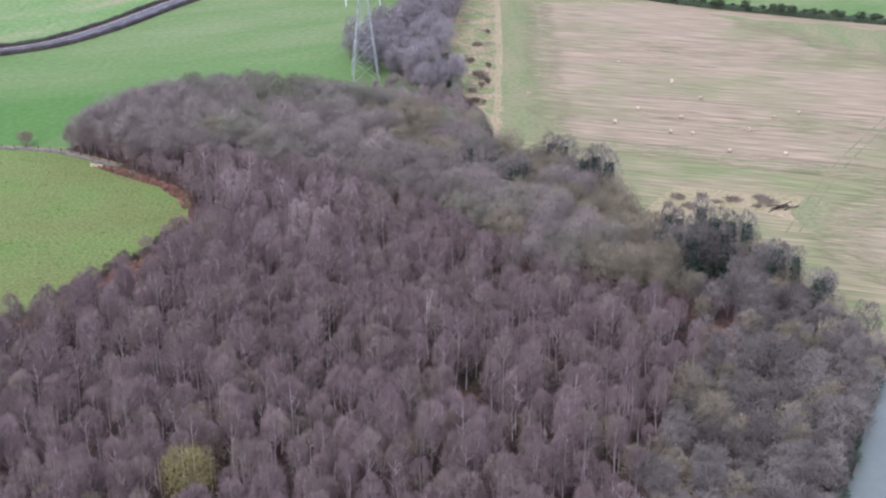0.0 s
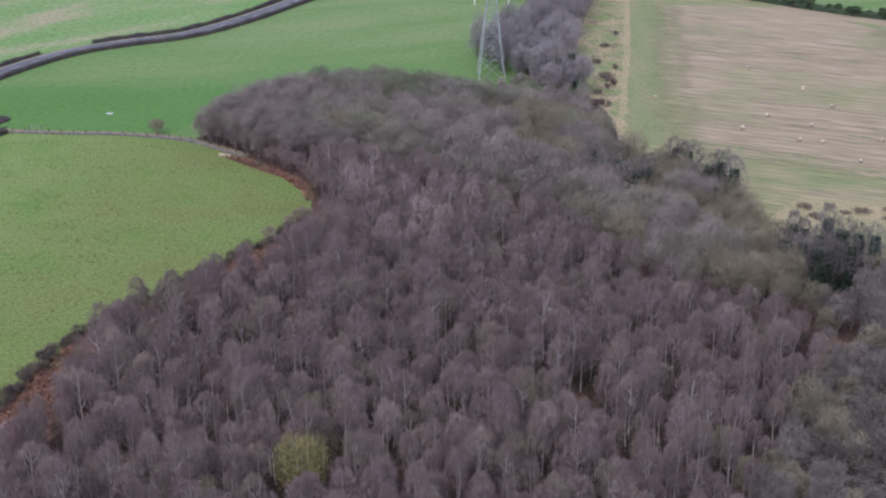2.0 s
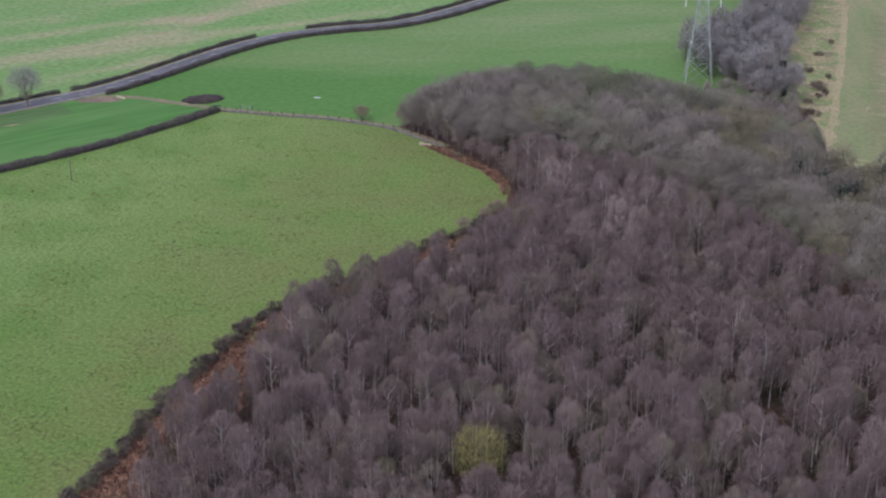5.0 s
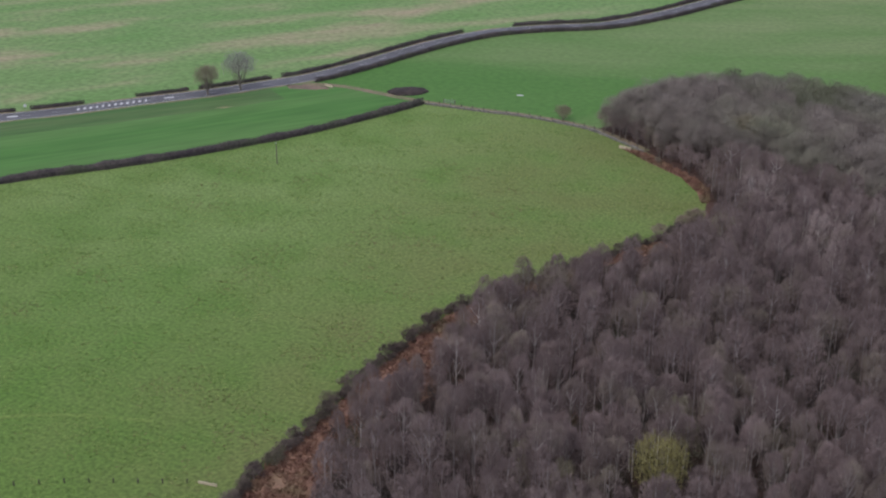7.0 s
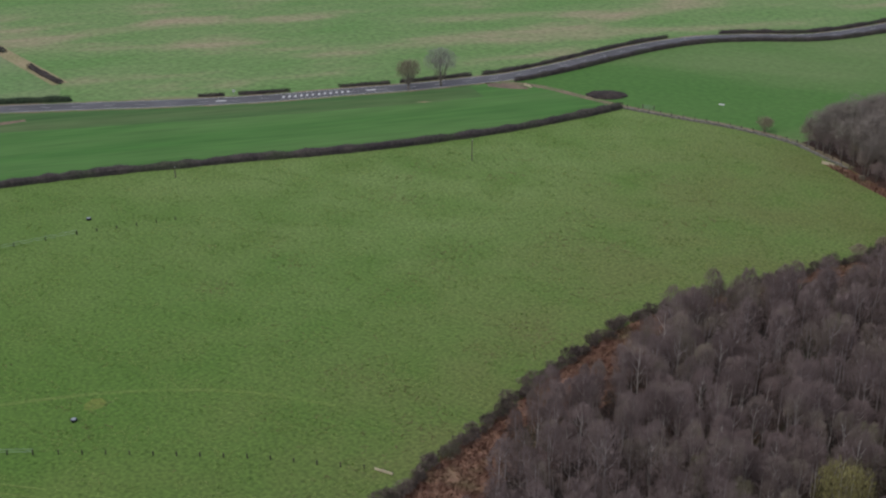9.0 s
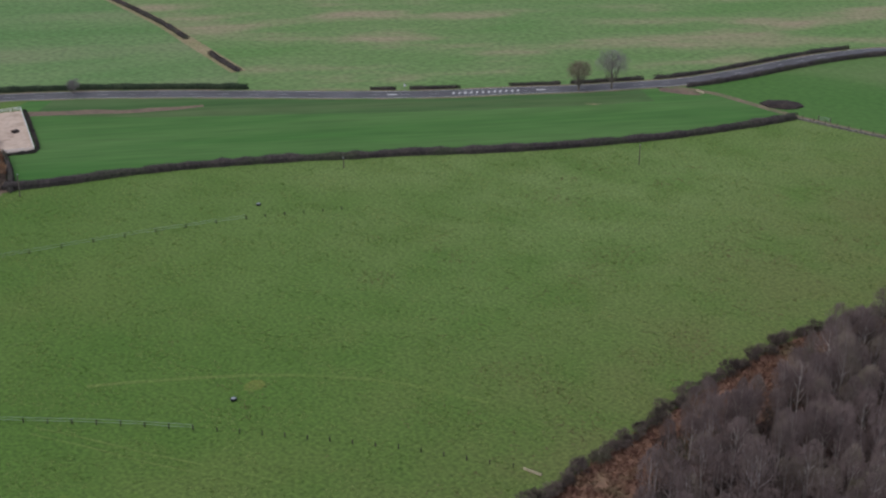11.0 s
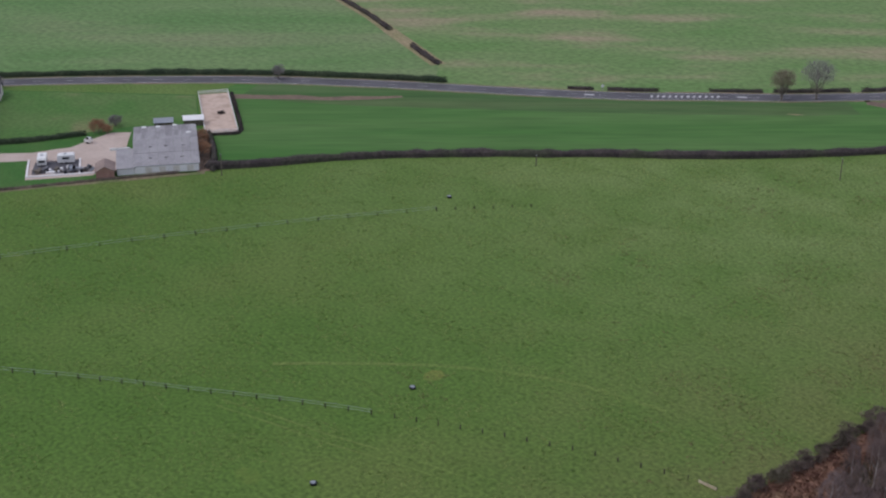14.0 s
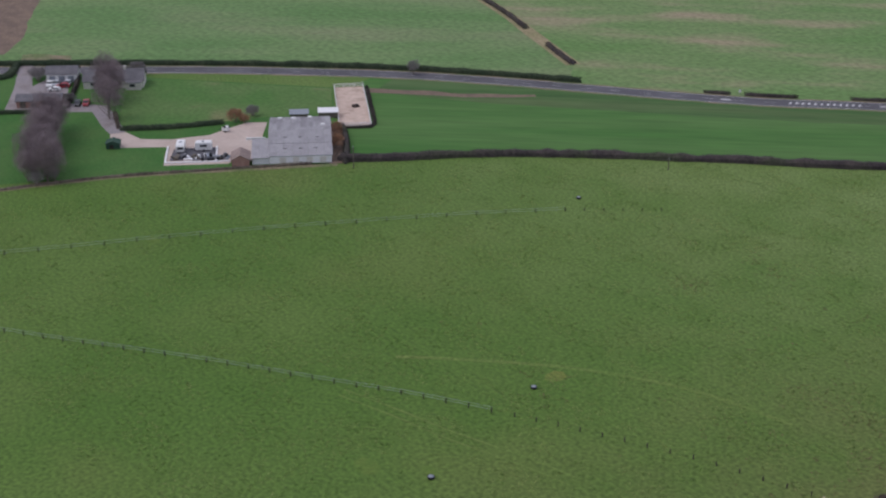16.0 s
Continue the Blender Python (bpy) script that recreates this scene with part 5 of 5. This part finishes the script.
# barn
barn = at_farm(tagged(new("barn"), "large low barn with grey fibre-cement roof and white front", "barn"), 1.1, 0)
barn.scale = (0.98, 1, 0.95)
part("front_wall", boxed(3.4, 0.0, 0, 19.5, 0.2, 2.1), M["white_clad"], barn)
part("back_wall", boxed(3.4, 27.2, 0, 19.5, 27.4, 3.2), M["white_clad"], barn)
for x in (3.4, 19.3):
    part("side_wall", prism([(0.2, 0), (27.2, 0), (27.2, 3.15), (12.2, 4.85), (0.2, 2.05)], x, x + 0.2), M["white_clad"], barn)
for k in range(8):
    x0 = 3.1 + k * 2.09
    for y0, z0, y1, z1, mat in ((-0.06, 2.25, 6.0, 3.62, "roof"), (5.8, 3.66, 12.3, 5.05, "roof"), (12.3, 5.05, 20.2, 4.2, "roof_old"), (20.0, 4.16, 27.9, 3.3, "roof_old")):
        bm = bmesh.new()
        n = 9
        rows = []
        for i in range(2 * n + 1):
            x = x0 + i * 2.07 / (2 * n)
            up = 0.03 * (i % 2)
            rows.append([bm.verts.new((x, y, z + up + o)) for y, z, o in ((y0, z0, 0), (y1, z1, 0), (y1, z1, -0.06), (y0, z0, -0.06))])
        for a, b in zip(rows, rows[1:]):
            for j in range(4):
                bm.faces.new((a[j - 1], a[j], b[j], b[j - 1]))
        bmesh.ops.recalc_face_normals(bm, faces=bm.faces)
        part("roof_sheet", bm, M[mat], barn)
part("ridge_cap", prism([(11.9, 5.0), (12.3, 5.16), (12.7, 5.0), (12.3, 5.08)], 3.0, 19.9), M["roof"], barn)
for x, y, z in ((7, 3.2, 3.1), (11, 3.2, 3.1), (15, 3.2, 3.1), (7, 8.5, 4.3), (11, 8.5, 4.3), (15.5, 8.5, 4.3)):
    part("rooflight", boxed(x, y, z - 0.1, x + 0.9, y + 1.6, z + 0.16, 0.02), M["roof_old"], barn)
for x, y, z in ((17, 17, 4.58), (9, 26, 3.5), (5.3, 26, 3.5), (13.5, 26.8, 3.4)):
    part("rooflight", boxed(x, y, z - 0.1, x + 1.2, y + 1.0, z + 0.18, 0.02), M["white_gloss"], barn)
for x in (6, 9.5, 13, 16.5):
    part("door", boxed(x, -0.05, 0.02, x + 1.6, 0.02, 1.8, 0.01), M["render_wall"], barn)
part("gutter", boxed(3.1, -0.16, 2.12, 19.8, -0.06, 2.2, 0.02), M["lid"], barn)
lean = at_farm(tagged(new("lean_to"), "narrow grey-roofed lean-to against the barn", "lean-to"), 0, 0)
part("body", prism([(0, 0), (9, 0), (9, 3.4), (0, 1.7)], 0.1, 4.3), M["white_clad"], lean)
part("roof", prism([(-0.4, 1.75), (9.4, 3.55), (9.4, 3.67), (-0.4, 1.87)], -0.1, 4.1), M["roof"], lean)
part("fascia", boxed(-1.6, 9.42, 3.3, 3.35, 9.7, 3.95), M["white_gloss"], lean)


def gabled(name, w, d, eave, ridge, wall, roof, label, category, along=True):
    """A small gabled building, its front along x, with its ridge along x or y."""
    top = tagged(new(name), label, category)
    if along:
        part("wall", prism([(0, 0), (d, 0), (d, eave), (d / 2, ridge - 0.05), (0, eave)], 0, w), M[wall], top)
        for y0, y1 in ((-0.35, d / 2), (d + 0.35, d / 2)):
            part("roof", prism([(y0, eave - 0.12), (y1, ridge), (y1, ridge + 0.14), (y0, eave + 0.02)], -0.35, w + 0.35), M[roof], top)
    else:
        bm = prism([(0, 0), (w, 0), (w, eave), (w / 2, ridge - 0.05), (0, eave)], -d, 0)
        bmesh.ops.transform(bm, matrix=Matrix.Translation((0, d, 0)) @ pose(0, 0, 0, 0, 0, 90) @ Matrix.Diagonal((1, -1, 1, 1)), verts=bm.verts)
        bmesh.ops.recalc_face_normals(bm, faces=bm.faces)
        part("wall", bm, M[wall], top)
        for y0, y1 in ((-0.3, w / 2), (w + 0.3, w / 2)):
            bm = prism([(y0, eave - 0.1), (y1, ridge), (y1, ridge + 0.14), (y0, eave + 0.04)], -d - 0.3, 0.3)
            bmesh.ops.transform(bm, matrix=Matrix.Translation((0, d, 0)) @ pose(0, 0, 0, 0, 0, 90) @ Matrix.Diagonal((1, -1, 1, 1)), verts=bm.verts)
            bmesh.ops.recalc_face_normals(bm, faces=bm.faces)
            part("roof", bm, M[roof], top)
    return top


def window(top, x, y, z, w, h):
    f = part("window", boxed(x, y - 0.05, z, x + w, y + 0.02, z + h, 0.01), M["white_gloss"], top)
    part("pane", boxed(x + 0.08, y - 0.075, z + 0.08, x + w - 0.08, y - 0.045, z + h - 0.08), M["glass"], f)


stable = at_farm(gabled("stable", 4.4, 6.0, 2.0, 3.2, "brick", "tile", "small brick stable with brown tiled roof", "stable", False), -5, -1.8)
# bungalow, white house and garage row
bung = at_farm(gabled("bungalow", 17.5, 7.5, 2.3, 4.9, "render_wall", "slate", "long pale bungalow with slate roof", "house"), -51.5, 68.3)
part("chimney", boxed(11.6, 3.3, 4.6, 12.3, 4.1, 5.9, 0.03), M["render_wall"], bung)
bay = part("bay", boxed(12.6, -2.2, 0, 17.0, 0.0, 2.2), M["render_wall"], bung, "pale bay projecting from the front")
part("bay_roof", boxed(12.4, -2.4, 2.2, 17.2, 0.05, 2.36, 0.04), M["slate"], bay)
window(bung, 13.6, -2.2, 0.9, 1.8, 1.1)
window(bung, 2.0, 0, 0.9, 1.6, 1.1)
window(bung, 5.5, 0, 0.9, 1.6, 1.1)
window(bung, 9.5, 0, 0.9, 1.6, 1.1)
part("roof_window", prism([(1.2, 3.25), (2.6, 4.2), (2.6, 4.3), (1.2, 3.35)], 7.6, 10.6), M["lid"], bung, "pale grey solar panel")
house = at_farm(gabled("white_house", 9.0, 6.0, 2.6, 4.3, "white_gloss", "slate", "white rendered house with dark hipped roof", "house"), -63.4, 75.6)
for x in (0.8, 3.6, 6.3):
    f = part("garage_door", boxed(x, -0.04, 0.02, x + 1.8, 0.03, 2.0, 0.02), M["lid"], house)
garage = at_farm(gabled("garage_row", 12.5, 5.5, 2.1, 3.3, "brick", "slate", "low brick outbuilding with grey roof", "outbuilding"), -67.8, 51.4)
for x in (1, 4, 7, 10):
    part("door", boxed(x, -0.04, 0.02, x + 1.6, 0.03, 1.8, 0.01), M["timber"], garage)
shed = at_farm(gabled("tin_shed", 4.4, 3.4, 2.0, 2.9, "shed_green", "shed_green", "dark green tin shed at the gravel lane", "shed", False), -38.2, 14.6)
shed.scale = (0.78, 0.9, 0.75)
part("door", boxed(1.2, -0.05, 0, 2.5, 0.0, 1.6, 0.01), M["heap"], shed)
for a, b, w, mat, label in ((9.5, 34.5, 5.0, "shed_green", "low dark field shelter with grey roof"), (17.4, 35.4, 5.4, "white_clad", "low field shelter with whitish roof")):
    ob = at_farm(tagged(new("field_shelter"), label, "shelter", "field shelters"), a, b)
    part("body", boxed(0, 0, 0, w, 2.8, 1.7), M["timber"], ob)
    part("roof", prism([(-0.4, 1.75), (3.1, 2.1), (3.1, 2.2), (-0.4, 1.85)], -0.2, w + 0.2), M["lid"] if mat == "shed_green" else M["white_clad"], ob)
# horse arena
arena_pts = [(22.9, 27.4), (31.7, 27.4), (31.0, 64.3), (22.4, 63.6)]
farm_sheet("arena", arena_pts, "sand", 0.09, "pinkish sand riding arena", "arena", 0.1)
rail = at_farm(tagged(new("arena_fence"), "pale post-and-rail fence round the arena", "fence"), 0, 0)
for (ax, ay), (bx, by) in zip(arena_pts, arena_pts[1:] + arena_pts[:1]):
    n = max(2, int(math.dist((ax, ay), (bx, by)) / 2.4))
    for k in range(n):
        x, y = ax + (bx - ax) * k / n, ay + (by - ay) * k / n
        part("post", boxed(x - 0.07, y - 0.07, 0, x + 0.07, y + 0.07, 1.25), M["white_clad"], rail)
    for z in (0.45, 0.8, 1.15):
        part("rail", bar(bmesh.new(), (ax, ay, z), (bx, by, z), 0.1), M["white_clad"], rail)
# made-up block in place of an unidentified dark shape on the sand
jump = at_farm(tagged(new("mounting_block"), "dark block on arena sand, standing in for an unidentified dark shape", "block"), 28, 45, 30)
part("base", boxed(-0.9, -0.5, 0.09, 0.9, 0.5, 0.7, 0.05), M["heap"], jump)
part("step", boxed(-0.9, -1.0, 0.09, 0.9, -0.5, 0.4, 0.05), M["heap"], jump)
hr = np.random.default_rng(5)
hedge("farm_hedge", [farm_xy(a, b) for a, b in ((23.6, -1.5), (24.3, 8), (24.2, 18), (23.6, 27))], 1.8, 2.2, M["hedge"], "bare brown hedge beside the barn", hr)
hedge("arena_hedge", [farm_xy(a, b) for a, b in ((24, 26.4), (31.5, 26.4), (32.7, 29), (32.5, 45), (32, 63))], 1.0, 0.9, M["hedge"], "bare brown hedge round the arena", hr)
hedge("garden_hedge", [farm_xy(a, b) for a, b in ((-36.5, 29.5), (-23, 30), (-8.5, 33))], 1.6, 1.6, M["hedge_green"], "dark clipped garden hedge", hr)
hedge("drive_hedge", [farm_xy(a, b) for a, b in ((-39.5, 44), (-36.8, 30.5))], 1.0, 1.0, M["shrub"], "low olive hedge along the drive", hr)
hedge("forecourt_hedge", [farm_xy(a, b) for a, b in ((-80, 45.5), (-71, 46.5), (-56, 46.5))], 1.4, 1.4, M["hedge_green"], "dark hedge in front of the outbuilding", hr)
hedge("boundary_hedge", [farm_xy(a, b) for a, b in ((-53.8, 50), (-53.8, 62), (-54.5, 80))], 1.3, 1.8, M["hedge"], "bare brown hedge between the gardens", hr)
hedge("roadside_hedge", [farm_xy(a, b) for a, b in ((-80, 80), (-76, 82), (-75.5, 96))], 2.5, 1.8, M["hedge_green"], "dark evergreen hedge at the drive mouth", hr)


def vehicle(name, a, b, turn, paint, label, length=4.2, width=1.75, high=1.45):
    top = at_farm(tagged(new(name), label, "car", "parked cars"), a, b, turn)
    bm = prism([(0, 0.3), (length, 0.3), (length, 0.75), (length - 0.15, 0.85), (length * 0.93, 0.9), (length * 0.72, 0.95), (length * 0.58, high), (length * 0.2, high), (length * 0.04, 0.95), (0, 0.8)], -width / 2, width / 2)
    bmesh.ops.bevel(bm, geom=list(bm.edges), offset=0.06, segments=2, affect='EDGES')
    part("body", bm, M[paint], top)
    bm = prism([(length * 0.7, 0.96), (length * 0.585, high - 0.06), (length * 0.2, high - 0.06), (length * 0.06, 0.96)], -width / 2 - 0.012, width / 2 + 0.012)
    part("side_glass", bm, M["glass"], top)
    bm = prism([(length * 0.715, 0.98), (length * 0.59, high - 0.04), (length * 0.6, high - 0.02), (length * 0.73, 0.99)], -width / 2 + 0.12, width / 2 - 0.12)
    part("windscreen", bm, M["glass"], top)
    for x in (-width / 2, width / 2):
        for y in (0.8, length - 0.85):
            bm = bmesh.new()
            bmesh.ops.create_cone(bm, cap_ends=True, segments=16, radius1=0.32, radius2=0.32, depth=0.2, matrix=Matrix.Translation((x * 0.93, y, 0.39)) @ pose(0, 0, 0, 0, 90, 0))
            wh = part("wheel", bm, M["rubber"], top)
            bm = bmesh.new()
            bmesh.ops.create_cone(bm, cap_ends=True, segments=12, radius1=0.2, radius2=0.2, depth=0.22, matrix=Matrix.Translation((x * 0.93, y, 0.39)) @ pose(0, 0, 0, 0, 90, 0))
            part("rim", bm, M["lid"], wh)
    for x in (-0.6, 0.6):
        part("headlight", boxed(x - 0.15, length - 0.04, 0.62, x + 0.15, length + 0.015, 0.76, 0.02), M["white_gloss"], top)
    return top


vehicle("parked_car", -51, 55, 180, "dark_gloss", "black parked car on the drive")
vehicle("parked_car", -48.6, 55.2, 180, "red_gloss", "dark red parked car on the drive")
vehicle("parked_car", -62, 74.6, 180, "white_gloss", "white parked car by the white house")
vehicle("parked_car", -60.2, 74.8, 180, "silver_gloss", "silver parked car by the white house")
vehicle("parked_car", -56.8, 75, 180, "silver_gloss", "grey parked car by the white house")
vehicle("parked_car", -55.8, 70.4, 90, "red_gloss", "bright red parked car in front of the house")
vehicle("parked_car", -58, 67.2, 90, "white_gloss", "low white parked car on the forecourt", 3.6, 1.7, 1.3)


def trailer(a, b, turn, length, width, high, label):
    top = at_farm(tagged(new("caravan"), label, "caravan", "parked caravans"), a, b, turn)
    part("body", prism([(0.1, 0.45), (length - 0.2, 0.45), (length, 0.8), (length - 0.05, high - 0.3), (length - 0.45, high), (0.35, high), (0, high - 0.35), (0, 0.8)], -width / 2, width / 2), M["white_gloss"], top)
    part("window", boxed(-width / 2 - 0.02, length * 0.3, 1.3, -width / 2 + 0.02, length * 0.7, 1.9), M["glass"], top)
    part("end_window", boxed(-width * 0.35, -0.03, 1.2, width * 0.35, 0.02, 1.8), M["glass"], top)
    part("roof_vent", boxed(-0.35, length * 0.45, high, 0.35, length * 0.6, high + 0.12, 0.03), M["lid"], top)
    for x in (-width / 2 + 0.1, width / 2 - 0.1):
        bm = bmesh.new()
        bmesh.ops.create_cone(bm, cap_ends=True, segments=14, radius1=0.34, radius2=0.34, depth=0.2, matrix=Matrix.Translation((x, length * 0.5, 0.4)) @ pose(0, 0, 0, 0, 90, 0))
        part("wheel", bm, M["rubber"], top)
    part("tow_bar", bar(bmesh.new(), (0, length, 0.5), (0, length + 1.2, 0.5), 0.12), M["rubber"], top)


trailer(-18.7, 9.6, 0, 5.2, 2.2, 2.3, "white touring caravan parked in the yard")
trailer(-10.6, 12.0, 90, 4.4, 2.3, 2.4, "white caravan parked side-on in the yard")
trailer(-6.9, 25.8, 70, 1.9, 1.4, 1.6, "small white trailer at the yard edge")
# store behind pale kerb
farm_sheet("store_ground", [(-21, 4.3), (-9, 4.3), (-9.4, 13.8), (-20.6, 13.2)], "asphalt", 0.085, "dark hard-standing inside the yard", "yard", 0.1)
kerb = at_farm(tagged(new("yard_kerb"), "pale low concrete kerb round the store", "kerb"), 0, 0)
for a, b in (((-22, 2.6), (-9.2, 2.6)), ((-9.2, 2.6), (-5.6, 2.8)), ((-22, 2.6), (-22.3, 14.8)), ((-9.2, 2.6), (-9.5, 14))):
    part("kerb_stone", bar(bmesh.new(), (*a, 0.2), (*b, 0.2), 0.4), M["white_clad"], kerb)
fr = random.Random(3)
for k in range(38):
    a, b = fr.uniform(-20.5, -6.2), fr.uniform(3.6, 7.2)
    s = fr.uniform(0.5, 1.4)
    kind = k % 3
    mat = fr.choice(["junk", "junk", "white_clad", "lid", "rubber", "timber"])
    if kind == 0:
        bm = boxed(-s, -0.4, 0, s, 0.4, fr.uniform(0.3, 0.9), 0.05)
        ob = part("pallet_stack", bm, M[mat])
        lab, cat = "stacked pallets and boards in the yard store", "pallet"
    elif kind == 1:
        bm = bmesh.new()
        bmesh.ops.create_cone(bm, cap_ends=True, segments=12, radius1=0.4, radius2=0.38, depth=0.9, matrix=Matrix.Translation((0, 0, 0.45)))
        bmesh.ops.bevel(bm, geom=list(bm.edges), offset=0.03, segments=1, affect='EDGES')
        ob = part("barrel", bm, M[mat])
        lab, cat = "upright storage barrel in the yard", "barrel"
    else:
        bm = bmesh.new()
        for j in range(5):
            bar(bm, (-s, -0.3 + j * 0.15, 0.1 + 0.03 * j), (s, -0.3 + j * 0.14, 0.16 + 0.05 * j), 0.12)
        ob = part("timber_pile", bm, M[mat])
        lab, cat = "loose pile of poles and offcuts", "timber pile"
    tagged(at_farm(ob, a, b, fr.uniform(0, 180), 0.085), lab, cat, "clutter of the yard")
# farm trees
ft = np.random.default_rng(11)
avenue = [grow(ft, h, r, h * 0.05, 3200, 0.8, 0.11, clumps=26, dome=True, trunk=0.25, up=0.6, out=0.7) for h, r in ((12, 4.4), (14, 4.8))]
plant([tree_thing("lime_tree", a, b, M["grey_bark"], M["lime_twig"], "tall bare purplish-grey tree beside the farm garden", "farm trees") for a, b in avenue],
      [farm_xy(a, b) for a, b in ((-41, 57), (-43.5, 62), (-42, 50), (-40.5, 40), (-43, 56))] + [(-308.7, 95.5), (-307.5, 97.3), (-306.0, 99.5), (-305.7, 101.2), (-314.2, 98.6), (-313.3, 101.2), (-312.1, 103.0), (-320.7, 101.8), (-320.1, 104.3), (-326.7, 104.9), (-326.1, 107.4), (-331.9, 108.0), (-332.4, 110.5), (-337.5, 111.0), (-338.0, 113.4), (-342.9, 116.2)], ft, 0.7, 0.95)
st, cr = grow(ft, 4.0, 2.4, 0.3, 900, 0.6, 0.16, clumps=14, dome=True, trunk=0.1, up=0.5, out=0.8)
plant([tree_thing("beech_bush", st, cr, M["grey_bark"], M["rust"], "rust-leaved beech bush by the farmyard", "rusty bushes")], [farm_xy(-5.5, 34), (farm_xy(-3, 33)), farm_xy(21.5, 20), farm_xy(21.3, 10)], ft, 0.6, 1.1)
st, cr = grow(ft, 3.6, 2.4, 0.3, 800, 0.6, 0.16, clumps=14, dome=True, trunk=0.1, up=0.5, out=0.8)
plant([tree_thing("garden_bush", st, cr, M["grey_bark"], M["slate_twig"], "grey bare bush at the paddock corner", "garden bushes")], [farm_xy(-1, 39), farm_xy(-66, 77), farm_xy(-67, 80), farm_xy(-53.5, 55), farm_xy(-41, 80), farm_xy(-45, 82), farm_xy(-37, 81), farm_xy(-49, 80), farm_xy(-52, -9), farm_xy(-48.5, -7)], ft, 0.8, 1.2)
